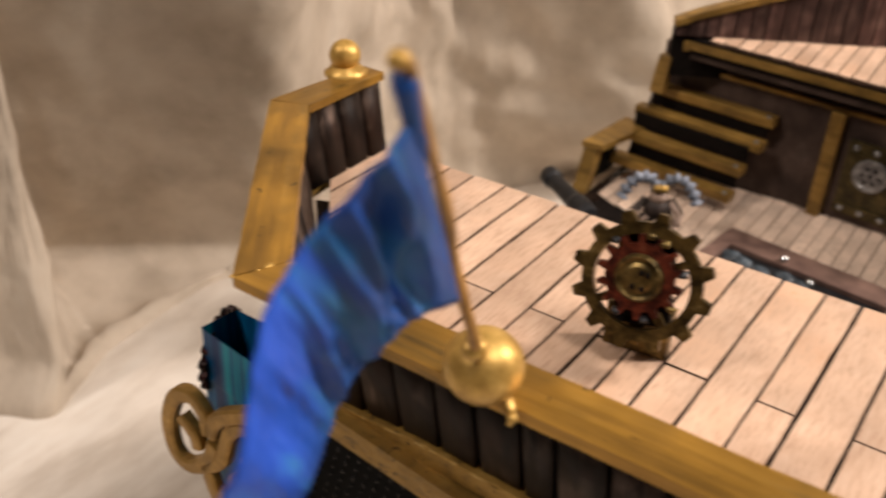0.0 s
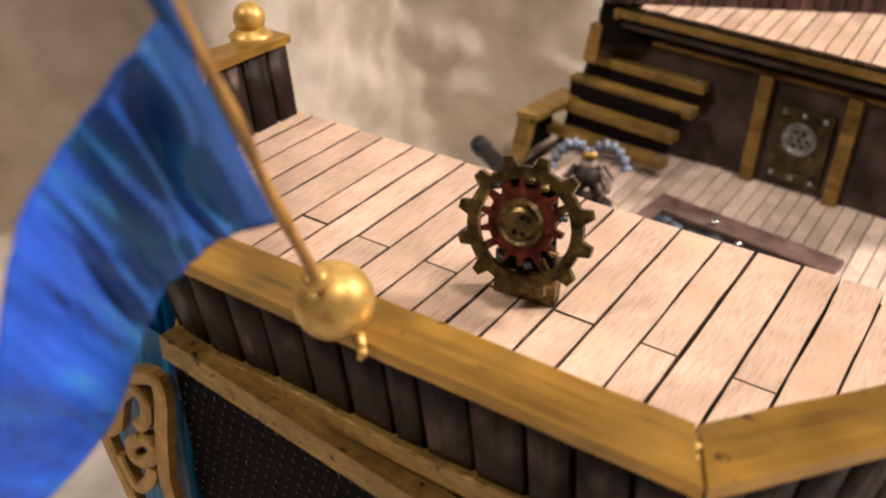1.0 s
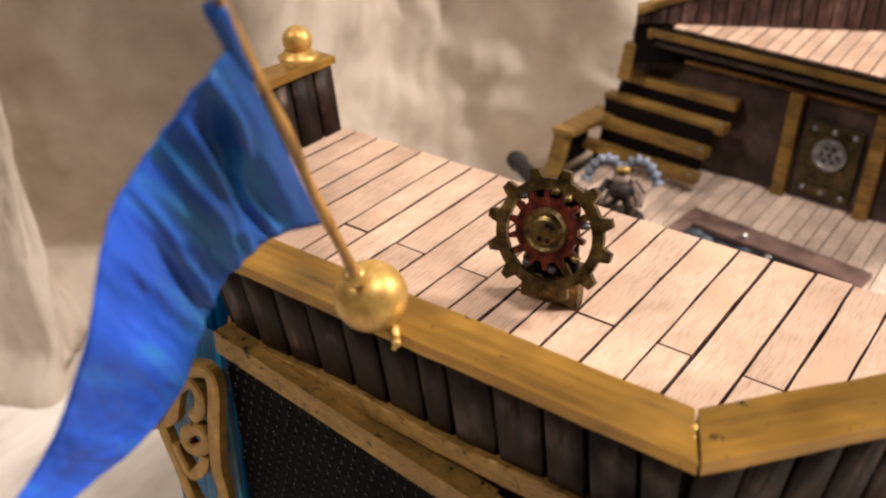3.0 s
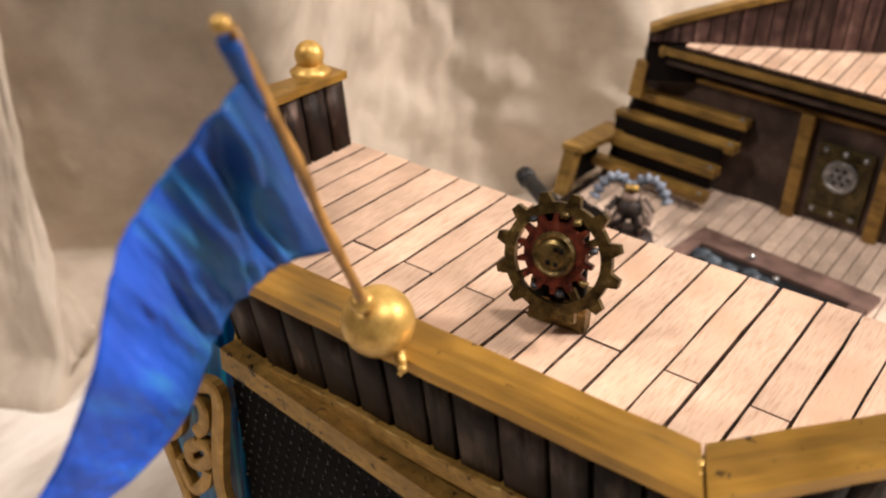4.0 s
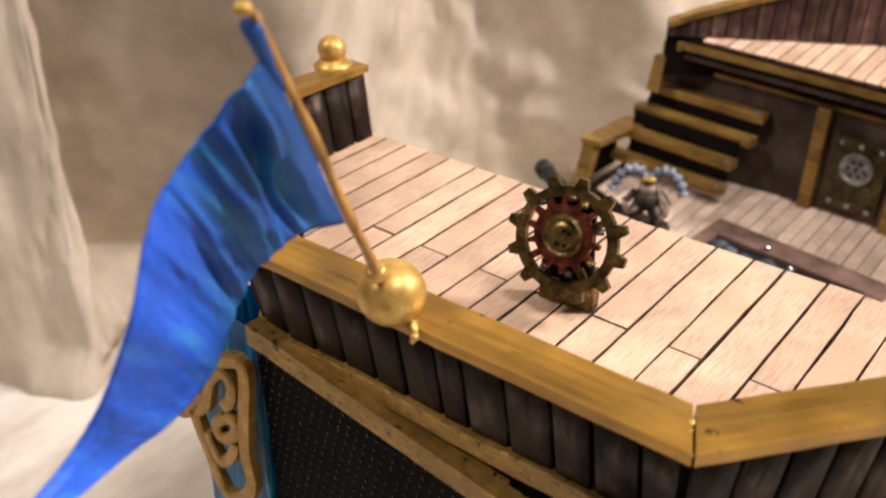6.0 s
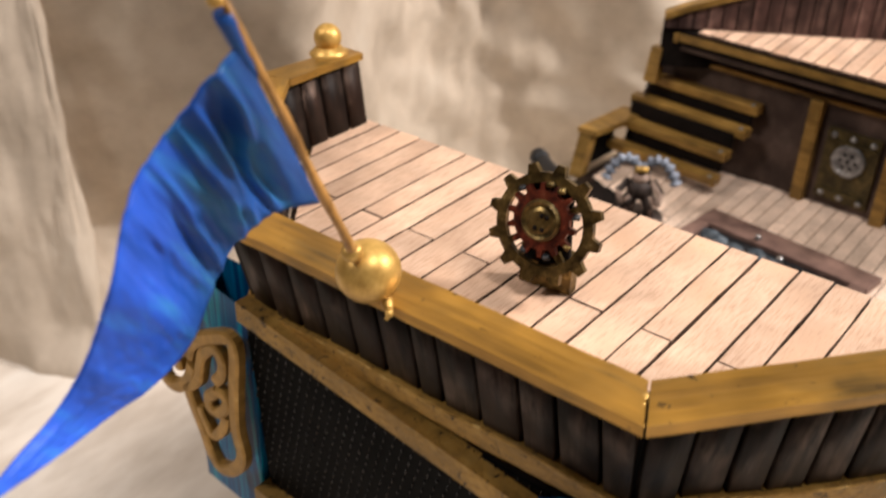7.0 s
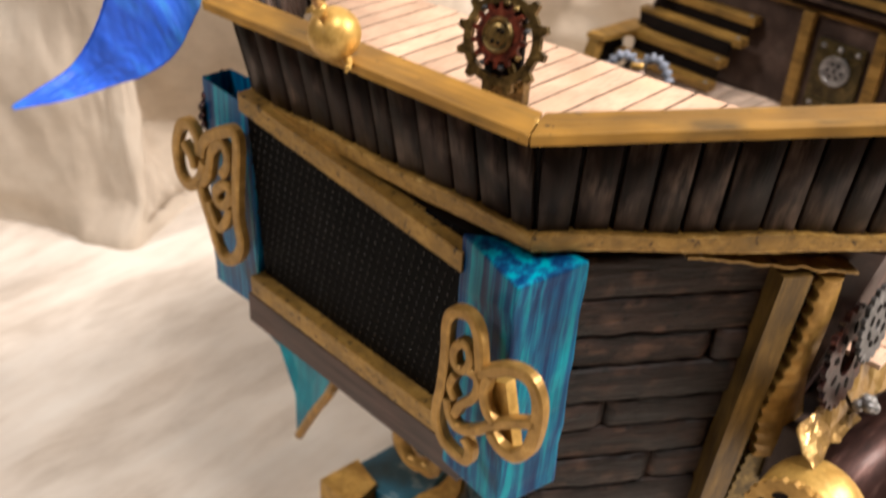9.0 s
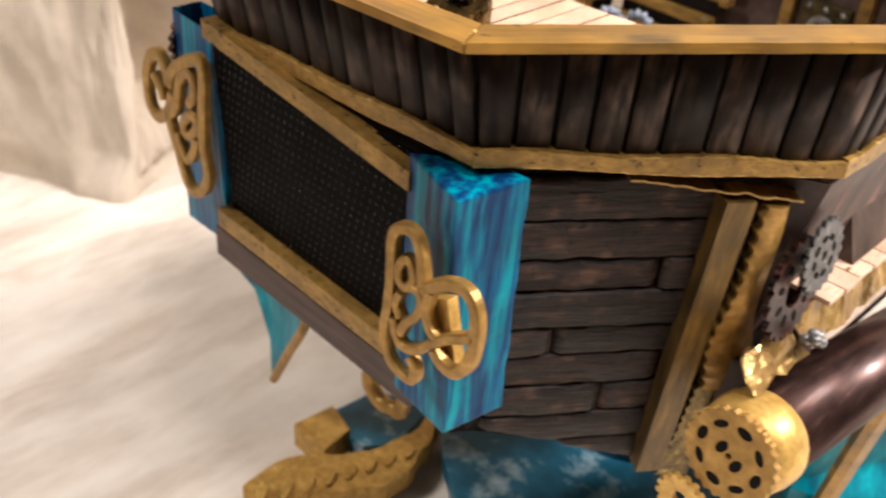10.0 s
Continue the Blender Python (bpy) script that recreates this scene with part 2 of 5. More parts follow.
FLOOR_CLOTH = surface("pale_marbled_cloth", (0.60, 0.53, 0.45), (0.78, 0.72, 0.64), (0.84, 0.80, 0.73), (30, 9, 20), 0.85, 0.0, 0.5, 0.004, 14, 0.15, (0.36, 0.55), 0.7)
PLASTER = surface("dimmed_warm_plaster", (0.24, 0.21, 0.18), (0.30, 0.26, 0.22), None, (4, 4, 4), 0.9, 0.0, 0.1, 0.002, 2, 0.1)
SLATE = surface("grey_blue_lump_paint", (0.02, 0.028, 0.036), (0.075, 0.098, 0.12), (0.20, 0.24, 0.27), (260, 260, 260), 0.5, 0.0, 0.4, 0.0003, 150, 0.4)
DULL_GOLD = surface("dull_gold_paint", (0.16, 0.094, 0.024), (0.36, 0.212, 0.048), (0.50, 0.31, 0.090), (60, 200, 200), 0.42, 0.35, 0.4, 0.0005, 45, 0.40, (0.30, 0.54), 0.75)
PEWTER = surface("dull_pewter", (0.04, 0.04, 0.042), (0.15, 0.15, 0.153), (0.36, 0.36, 0.36), (300, 300, 300), 0.44, 0.6, 0.4, 0.0003, 120, 0.4)
GLASS = surface("clear_bead", (0.5, 0.5, 0.5), (0.8, 0.8, 0.8), None, (200, 200, 200), 0.08, 0.9, 0.0)
SKIN = surface("pale_model_paint", (0.40, 0.27, 0.20), (0.62, 0.46, 0.37), None, (500, 500, 500), 0.6)
GREYBLUE = surface("grey_blue_model_paint", (0.10, 0.12, 0.16), (0.30, 0.34, 0.42), (0.5, 0.54, 0.6), (500, 500, 500), 0.5)
LEATHER = surface("dark_model_paint", (0.015, 0.010, 0.008), (0.06, 0.04, 0.032), None, (500, 500, 500), 0.6)


# ---- mesh helpers ----
def part(name, bm, material, parent=None, label="", smooth=False, bevel=0.0):
    if bevel:
        bmesh.ops.bevel(bm, geom=[e for e in bm.edges if len(e.link_faces) == 2 and e.calc_face_angle(0) > 0.5], offset=bevel, segments=2, affect="EDGES", profile=0.6)
    bmesh.ops.recalc_face_normals(bm, faces=bm.faces)
    me = bpy.data.meshes.new(name)
    bm.to_mesh(me)
    bm.free()
    if smooth:
        for p in me.polygons:
            p.use_smooth = True
    for m in material if isinstance(material, (list, tuple)) else [material]:
        me.materials.append(m)
    ob = new(name, me)
    if parent is not None:
        ob.parent = parent
    if label:
        tagged(ob, label)
    return ob


def stain_edges(ob, material, least=0.9):
    """Give the sides and rounded edges of a plank a second, darker stain."""
    ob.data.materials.append(material)
    for p in ob.data.polygons:
        if p.normal.z < least:
            p.material_index = 1
    return ob


def lit_scuff_edges(ob):
    """Give the rounded long edges of a gold board brighter, rubbed paint with their highlight painted in."""
    ob.data.materials.append(LIT_SCUFF)
    for p in ob.data.polygons:
        if 0.25 < abs(p.normal.z) < 0.95:
            p.material_index = 1
    return ob


def thing(name, label, category, at=(0, 0, 0), group="", kind=""):
    ob = new(name)
    ob.location = at
    ob.empty_display_size = 0.005
    return tagged(ob, label, category, group, kind)


def block(bm, centre, size, turn=None):
    m = Matrix.Translation(centre) @ (turn or Matrix()) @ Matrix.Diagonal((*size, 1))
    return bmesh.ops.create_cube(bm, size=1.0, matrix=m)["verts"]


def prism(bm, outline, z0, z1):
    low = [bm.verts.new((*p[:2], z0)) for p in outline]
    top = [bm.verts.new((*p[:2], z1)) for p in outline]
    bm.faces.new(low[::-1])
    bm.faces.new(top)
    for i in range(len(low)):
        j = (i + 1) % len(low)
        bm.faces.new((low[i], low[j], top[j], top[i]))
    return bm


def hexa(bm, low, top):
    """A solid between two quads of 3D points, in the same order."""
    a, b = [bm.verts.new(p) for p in low], [bm.verts.new(p) for p in top]
    bm.faces.new(a[::-1])
    bm.faces.new(b)
    for i in range(len(a)):
        j = (i + 1) % len(a)
        bm.faces.new((a[i], a[j], b[j], b[i]))
    return bm


def spline(points, steps=8, closed=False):
    """Catmull-Rom through the points."""
    pts, out = [Vector(p) for p in points], []
    n = len(pts)
    for i in range(n if closed else n - 1):
        p = [pts[(i + j) % n] if closed else pts[min(max(i + j, 0), n - 1)] for j in (-1, 0, 1, 2)]
        for s in range(steps):
            t = s / steps
            out.append(0.5 * ((2 * p[1]) + (p[2] - p[0]) * t + (2 * p[0] - 5 * p[1] + 4 * p[2] - p[3]) * t * t + (3 * p[1] - p[0] - 3 * p[2] + p[3]) * t ** 3))
    return out if closed else out + [pts[-1]]


def tube(bm, path, radius, sides=10, closed=False, flat=None):
    """A tube along a path; radius may be a list; flat: (axis, width factor, depth) gives a flat band lying across axis."""
    rings, n = [], len(path)
    up = Vector(flat[0]) if flat else None
    for i, p in enumerate(path):
        a = path[(i - 1) % n] if closed or i else p
        b = path[(i + 1) % n] if closed or i < n - 1 else p
        ahead = (b - a).normalized()
        side = ahead.cross(up if up else Vector((0.3, 0.2, 0.93))).normalized()
        over = up if up else side.cross(ahead).normalized()
        r = radius[i] if isinstance(radius, (list, tuple)) else radius
        if flat:
            w, d = r, flat[1]
            ring = [p + side * sx * w + over * sy * d for sx, sy in ((-1, -0.7), (-0.6, -1), (0.6, -1), (1, -0.7), (1, 0.7), (0.6, 1), (-0.6, 1), (-1, 0.7))]
        else:
            ring = [p + (side * math.cos(q) + over * math.sin(q)) * r for q in (2 * math.pi * s / sides for s in range(sides))]
        rings.append([bm.verts.new(v) for v in ring])
    m = len(rings[0])
    for i in range(n if closed else n - 1):
        a, b = rings[i], rings[(i + 1) % n]
        for s in range(m):
            bm.faces.new((a[s], a[(s + 1) % m], b[(s + 1) % m], b[s]))
    if not closed:
        bm.faces.new(rings[0][::-1])
        bm.faces.new(rings[-1])
    return bm


def ball(bm, centre, r, squash=1.0, u=24, v=14):
    return bmesh.ops.create_uvsphere(bm, u_segments=u, v_segments=v, radius=r, matrix=Matrix.Translation(centre) @ Matrix.Diagonal((1, 1, squash, 1)))["verts"]


def lathe(bm, profile, m, segments=28):
    """Turn (radius, height) pairs round the local z axis of m."""
    rings = []
    for r, h in profile:
        if r < 1e-6:
            rings.append([bm.verts.new(m @ Vector((0, 0, h)))])
        else:
            rings.append([bm.verts.new(m @ Vector((r * math.cos(a), r * math.sin(a), h))) for a in (2 * math.pi * s / segments for s in range(segments))])
    for a, b in zip(rings, rings[1:]):
        for s in range(segments):
            t = (s + 1) % segments
            if len(a) == 1 and len(b) > 1:
                bm.faces.new((a[0], b[s], b[t]))
            elif len(b) == 1 and len(a) > 1:
                bm.faces.new((a[s], a[t], b[0]))
            elif len(a) > 1:
                bm.faces.new((a[s], a[t], b[t], b[s]))
    return bm


def gear(bm, m, teeth, tip, root, hole, depth, tooth=0.5):
    """A toothed ring in the local xy plane of m, depth along z."""
    steps = 8
    outer, inner = [], []
    for i in range(teeth * steps):
        a, f = 2 * math.pi * i / (teeth * steps), (i % steps) / steps
        r = tip if abs(f - 0.5) < tooth / 2 else root
        if abs(abs(f - 0.5) - tooth / 2) < 0.01:
            r = tip * 0.97
        outer.append((r * math.cos(a), r * math.sin(a)))
        inner.append((hole * math.cos(a), hole * math.sin(a)))
    lo = [[bm.verts.new(m @ Vector((*p, -depth / 2))) for p in some] for some in (outer, inner)]
    hi = [[bm.verts.new(m @ Vector((*p, depth / 2))) for p in some] for some in (outer, inner)]
    n = len(outer)
    for i in range(n):
        j = (i + 1) % n
        bm.faces.new((hi[0][i], hi[0][j], hi[1][j], hi[1][i]))
        bm.faces.new((lo[0][j], lo[0][i], lo[1][i], lo[1][j]))
        bm.faces.new((lo[0][i], lo[0][j], hi[0][j], hi[0][i]))
        bm.faces.new((hi[1][i], hi[1][j], lo[1][j], lo[1][i]))
    return bm


# ---- the room and the cloth ----
def room():
    # unseen walls close the room; their tone is lowered to cut bounced light
    for name, c, s in (("wall_north", (0, 2.05, 0.5), (4.2, 0.1, 2.6)), ("wall_south", (0, -2.05, 0.5), (4.2, 0.1, 2.6)),
                       ("wall_east", (2.05, 0, 0.5), (0.1, 4.0, 2.6)), ("wall_west", (-2.05, 0, 0.5), (0.1, 4.0, 2.6)),
                       ("ceiling", (0, 0, 1.75), (4.0, 4.0, 0.1)), ("floor", (0, 0, -0.75), (4.0, 4.0, 0.1))):
        bm = bmesh.new()
        block(bm, c, s)
        tagged(part(name, bm, PLASTER), "plain unseen room surface, toned down to limit bounced light", "wall" if "wall" in name else name, kind="structure")
    bm = bmesh.new()
    block(bm, (-0.05, 0.2, -0.105), (1.5, 1.5, 0.036))
    for x, y in ((-0.75, -0.5), (0.65, -0.5), (-0.75, 0.9), (0.65, 0.9)):
        block(bm, (x, y, -0.41), (0.06, 0.06, 0.58))
    tagged(part("table", bm, BROWN, bevel=0.004), "plain brown table under the cream cloth", "table", kind="structure")


GROUND = -0.08
# hull turned two degrees, cabin and foredeck lowered, to fit the camera's view
VIEW_FIT = pose(-0.00319, -0.00359, -0.00081, -2.075, 1.03, 0.921)
FORE = pose(-0.034, 0.2515, 0.0780, 0, 1.2, -4.5) @ Matrix.Translation((0.030, -0.2525, -0.0900))


def cloth():
    # the sheet that lies on the table
    bm = bmesh.new()
    nx, ny = 130, 130
    rows = []
    for j in range(ny + 1):
        row = []
        for i in range(nx + 1):
            x, y = -0.78 + 1.46 * i / nx, -0.52 + 1.44 * j / ny
            z = GROUND + 0.004 * noise.fractal(Vector((x * 7, y * 7, 0.3)), 0.8, 2.0, 4) + 0.0012 * noise.noise(Vector((x * 60, y * 25, 2)))
            row.append(bm.verts.new((x, y, z)))
        rows.append(row)
    for a, b in zip(rows, rows[1:]):
        for i in range(nx):
            bm.faces.new((a[i], a[i + 1], b[i + 1], b[i]))
    tagged(part("ground", bm, FLOOR_CLOTH, smooth=True), "pale marbled cream cloth spread flat on the table", "cloth", kind="structure")
    # the sheet that hangs behind
    rest = [(-0.318, 0.37, 0), (-0.27, 0.46, 0), (-0.18, 0.62, 0), (-0.1, 0.80, 0), (0.2, 0.86, 0), (0.66, 0.86, 0)]
    foot = spline([(-0.95, -0.30, 0), (-0.62, -0.13, 0), (-0.44, 0.005, 0), (-0.375, 0.028, 0), (-0.351, 0.044, 0), (-0.359, 0.072, 0), (-0.368, 0.10, 0), (-0.376, 0.152, 0), (-0.375, 0.215, 0), (-0.355, 0.29, 0)] + rest, 18)
    body = spline([(-0.95, -0.30, 0), (-0.62, -0.13, 0), (-0.44, -0.005, 0), (-0.378, 0.040, 0), (-0.357, 0.060, 0), (-0.400, 0.082, 0), (-0.470, 0.118, 0), (-0.428, 0.167, 0), (-0.362, 0.228, 0), (-0.336, 0.295, 0)] + rest, 18)
    bm = bmesh.new()
    rows = []
    nz = 150

    def ease(v, a, b):
        v = min(1.0, max(0.0, (v - a) / (b - a)))
        return v * v * (3 - 2 * v)
    for j in range(nz + 1):
        h = (j / nz) ** 1.6
        z = GROUND - 0.016 + 0.75 * h
        row = []
        for i, p in enumerate(body):
            a, b = body[max(i - 2, 0)], body[min(i + 2, len(body) - 1)]
            ahead = (b - a).normalized()
            out = Vector((ahead.y, -ahead.x, 0))
            u = i / 18
            # the pocket overhangs to turn dark; past it the cloth leans back to brighten
            pocket = ease(u, 4.8, 6.2) * (1 - ease(u, 7.8, 10.0))
            far = ease(u, 8.0, 10.0)
            s = i / len(body)
            fold = (0.007 + 0.026 * far) * noise.fractal(Vector((s * 15 + z * 2.2, z * 5.5 - s * 6, 1.7)), 0.9, 2.0, 3)
            fold += (0.002 + 0.006 * far) * noise.noise(Vector((s * 52 + z * 16, z * 22, 4.0))) + 0.0014 * noise.noise(Vector((s * 150, z * 60, 8.0)))
            fold += (0.0006 + 0.0090 * far) * abs(noise.noise(Vector((s * 75 + z * 9, z * 22 - s * 20, 9.0)))) + 0.0038 * far * abs(noise.noise(Vector((s * 170 - z * 30, z * 40, 3.0))))
            # deep fold whose dark flank stands in for a cast shadow
            shadow_crest = u - 11.40 + 2.7 * z
            fold += 0.100 * math.exp(-(shadow_crest / (0.62 if shadow_crest < 0 else 0.30)) ** 2) * ease(z, -0.075, -0.02)
            rise = max(0.0, z + 0.068)
            rise = rise * rise / (rise + 0.02)
            over = Vector((0.72, -0.55, 0)) * 0.64 * (min(rise, 0.20) + 0.10 * (1 - math.exp(-max(rise - 0.20, 0) / 0.10))) * pocket
            w = ease(z, -0.084, -0.052)
            q = foot[i].lerp(p, w)
            skirt = ease(u, 4.3, 5.2) * (1 - ease(u, 8.6, 9.8))
            q.z += skirt * (0.0065 * math.exp(-((w - 0.10) / 0.07) ** 2) - 0.0075 * math.exp(-((w - 0.36) / 0.16) ** 2) + 0.007 * noise.noise(Vector((s * 46, w * 3, 6))) * math.sin(w * math.pi))
            row.append(bm.verts.new(q + out * (fold * min(1.0, 0.15 + h * 6)) + over + Vector((-0.24, 0.06, 0)) * rise * ease(u, 8.0, 9.4) * (1 - ease(u, 10.3, 11.3)) + Vector((0, 0, z))))
        rows.append(row)
    bm.transform(VIEW_FIT)
    for a, b in zip(rows, rows[1:]):
        for i in range(len(foot) - 1):
            bm.faces.new((a[i], a[i + 1], b[i + 1], b[i]))
    tagged(part("backdrop", bm, CLOTH, smooth=True), "cream cotton cloth hanging in soft creased folds", "cloth", kind="structure")


room()
cloth()

# ---- the ship ----
XC = -0.0085
DECK, RAIL, MAIN = 0.150, 0.1803, 0.0650
ship = thing("model_ship", "handmade wooden airship model, dark boards, gold rails, teal posts", "model ship", (XC, 0.1, GROUND))
ship_place = Matrix.Translation((XC, 0.1, GROUND))


def own(ob):
    """Hang a part, built in world places, under the ship."""
    ob.parent = ship
    ob.matrix_parent_inverse = ship_place.inverted()
    return ob


def group_part(name, bm, material, label="", **more):
    return own(part(name, bm, material, None, label, **more))


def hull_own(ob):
    """A part of the lower hull, turned a little to fit the camera's view."""
    own(ob).matrix_parent_inverse = ship_place.inverted() @ VIEW_FIT
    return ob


def hull_part(name, bm, material, label="", **more):
    return hull_own(part(name, bm, material, None, label, **more))


def fore_part(name, bm, material, label="", **more):
    """A part of the cabin and foredeck."""
    ob = own(part(name, bm, material, None, label, **more))
    ob.matrix_parent_inverse = ship_place.inverted() @ FORE
    return ob


def strips(outline, width, out=0.0):
    """Offset an open plan line to its right-hand side by out and out+width, mitred."""
    pts = [Vector(p) for p in outline]
    res = []
    for i, p in enumerate(pts):
        d1 = (p - pts[i - 1]).normalized() if i else (pts[1] - p).normalized()
        d2 = (pts[i + 1] - p).normalized() if i < len(pts) - 1 else d1
        n1, n2 = Vector((d1.y, -d1.x)), Vector((d2.y, -d2.x))
        n = (n1 + n2).normalized()
        f = 1 / max(n.dot(n1), 0.3)
        res.append((p + n * f * out, p + n * f * (out + width)))
    return res


# the stern's outer rail line, from the far side round to the near side
STERN = [(-0.1265, 0.0480), (-0.1272, 0.0090), (-0.0650, -0.0622), (0.0514, -0.0606), (0.1133, 0.0157), (0.1133, 0.0560)]
# how far the rail drops below its stern height at each corner
DROP = [0.0048, 0.0035, 0.0, 0.0, 0.0, 0.0]
INSET = -0.0108


def stern():
    # rail segments
    ends = strips(STERN, 0.0108, INSET)
    ends[0] = strips(STERN, 0.0085, -0.0085)[0]
    rail = group_part("rail", prism(bmesh.new(), [(-0.126, 0.044), (-0.1205, 0.044), (-0.1205, 0.0490), (-0.126, 0.0490)], RAIL - DROP[0] - 0.0028, RAIL - DROP[0] - 0.0024), GOLD_Y)
    for i in range(len(ends) - 1):
        (a0, a1), (b0, b1) = ends[i], ends[i + 1]
        along = (b1 - a1).normalized() * 0.00028
        q = [(a0 + along), (b0 - along), (b1 - along), (a1 + along)]
        centre = sum((Vector(v) for v in q), Vector((0, 0))) / 4
        turn = math.atan2((b1 - a1).y, (b1 - a1).x)
        back = Matrix.Rotation(-turn, 2)
        loc = [back @ (Vector(v) - centre) for v in q]
        # hand-cut edges: every side wanders by a fraction of a millimetre
        line = []
        for m in range(4):
            a, b = loc[m], loc[(m + 1) % 4]
            cuts = max(1, int((b - a).length / 0.006))
            for n in range(cuts):
                p = a.lerp(b, n / cuts)
                stray = 0.00030 * noise.noise(Vector((p.x * 140 + i * 7, p.y * 140, 2))) if n else 0.0
                line.append((p.x, p.y + stray))
        bm = prism(bmesh.new(), line, -0.0024, 0.0)
        long = (b1 - a1).length
        for v in bm.verts:
            v.co.z -= DROP[i] + (DROP[i + 1] - DROP[i]) * (v.co.x / long + 0.5)
        ob = lit_scuff_edges(part("rail_board", bm, GOLD_X, rail, "gold-painted rail board", bevel=0.0008))
        ob.matrix_local = Matrix.Translation((*centre, RAIL)) @ Matrix.Rotation(turn, 4, "Z")
        ob.parent = rail
    for i in (2, 3):
        inner, outer = ends[i]
        rnd = random.Random(30 + i)
        for f, size, long in ((0.36, 0.0006, 2.0), (0.55, 0.00035, 1.3), (0.97, 0.0005, 1.0)):
            p = inner.lerp(outer, f)
            bm = bmesh.new()
            ball(bm, (0, 0, 0), size, 0.7, 8, 6)
            for v in bm.verts:
                v.co = Vector((v.co.x, v.co.y * long, v.co.z)) * (1 + 0.35 * noise.noise(v.co * 2500 + Vector((f * 9, i, 0))))
            ob = part("glue_bead", bm, GOLD, rail, smooth=True)
            ob.location = (p.x - rnd.uniform(0.0003, 0.0007), p.y, RAIL - rnd.uniform(0.0001, 0.0004))
    # flared bulwark: boards outside and inside, each on its own
    z0, z1 = DECK - 0.0010, RAIL - 0.0026
    low, high = strips(STERN, 0.0012, -0.0140), strips(STERN, 0.0012, -0.0092)
    for k, foot, top in ((0, -0.0066, -0.0042), (1, -0.0080, -0.0045)):
        low[k], high[k] = strips(STERN, 0.0012, foot)[k], strips(STERN, 0.0012, top)[k]
    names = ("bulwark_port", "bulwark_port_quarter", "bulwark_stern", "bulwark_starboard_quarter", "bulwark_starboard")
    for k, wall_name in enumerate(names):
        (a0, a1), (b0, b1) = low[k], low[k + 1]
        (c0, c1), (d0, d1) = high[k], high[k + 1]
        bm = hexa(bmesh.new(), [(*a0, z0), (*b0, z0), (*b1, z0), (*a1, z0)], [(*c0, z1 - DROP[k]), (*d0, z1 - DROP[k + 1]), (*d1, z1 - DROP[k + 1]), (*c1, z1 - DROP[k])])
        wall = group_part(wall_name, bm, PITCH, "dark boarded bulwark")
        rnd = random.Random(k + 3)
        count = max(3, round((b1 - a1).length / 0.0086))
        cuts = [0.0] + [(j + rnd.uniform(-0.14, 0.14)) / count for j in range(1, count)] + [1.0]
        way = (b1 - a1).normalized()
        out = Vector((way.y, -way.x))
        for face in (0, 1):
            la, lb, ha, hb = (a1, b1, c1, d1) if face == 0 else (a0, b0, c0, d0)
            o = out if face == 0 else -out
            run = (lb - la).length

            def square(f):
                """How far along the foot a seam starts, square below its place under the rail."""
                return min(1.0, max(0.0, (ha.lerp(hb, f) - la).dot(way) / run))
            for u, v in zip(cuts, cuts[1:]):
                t = 0.0018 + rnd.uniform(0, 0.0006)
                g = 0.00068 / (b1 - a1).length
                u0, v0 = u + g, v - g
                zl = z0 + (0.0 if face == 0 else 0.0012)
                fall = [0.0045 * (f if k == 3 else k > 3) * (face == 0) for f in (u0, v0)]
                tops = [z1 - 0.0002 - DROP[k] - (DROP[k + 1] - DROP[k]) * f for f in (u0, v0)]
                inner = [(*la.lerp(lb, square(u0)), zl - fall[0]), (*la.lerp(lb, max(square(v0), square(u0) + 0.004)), zl - fall[1]), (*ha.lerp(hb, v0), tops[1]), (*ha.lerp(hb, u0), tops[0])]
                outer = [(*(Vector(p[:2]) + o * t), p[2]) for p in inner]
                centre = sum((Vector(p) for p in inner), Vector()) / 4
                bm = hexa(bmesh.new(), [Vector(p) - centre for p in inner], [Vector(p) - centre for p in outer])
                ob = part("board", bm, BOARD_Z, wall, smooth=True, bevel=0.0007)
                ob.location = centre
    # gold strip under the boards
    band = strips(STERN, 0.0050, -0.0138)
    for k in (0, 1):
        band[k] = strips(STERN, 0.0040, -0.0066 if k == 0 else -0.0080)[k]
    strip = group_part("lower_trim", prism(bmesh.new(), [(-0.12, 0.046), (-0.119, 0.046), (-0.119, 0.047), (-0.12, 0.047)], DECK - 0.002, DECK - 0.0015), GOLD_X)
    rnd = random.Random(5)
    for i in range(len(band) - 1):
        (a0, a1), (b0, b1) = band[i], band[i + 1]
        bm = bmesh.new()
        n = 46
        wander = [(rnd.uniform(-0.00012, 0.00012), rnd.uniform(-0.00016, 0.00016)) for _ in range(n + 1)]
        for s in range(n):
            f, g = s / n, (s + 1) / n
            # hand-cut: the lower edge wanders a little
            zf, zg = 0.1464 - 0.0004 * math.sin(f * 9 + i) + wander[s][0], 0.1464 - 0.0004 * math.sin(g * 9 + i) + wander[s + 1][0]
            hf, hg = 0.1512 + 0.0005 * math.sin(f * 13 + 2 * i) + wander[s][1], 0.1512 + 0.0005 * math.sin(g * 13 + 2 * i) + wander[s + 1][1]
            df, dg = (0.0045 * f, 0.0045 * g) if i == 3 else (0.0045, 0.0045) if i > 3 else (0, 0)
            zf, zg, hf, hg = zf - df, zg - dg, hf - df, hg - dg
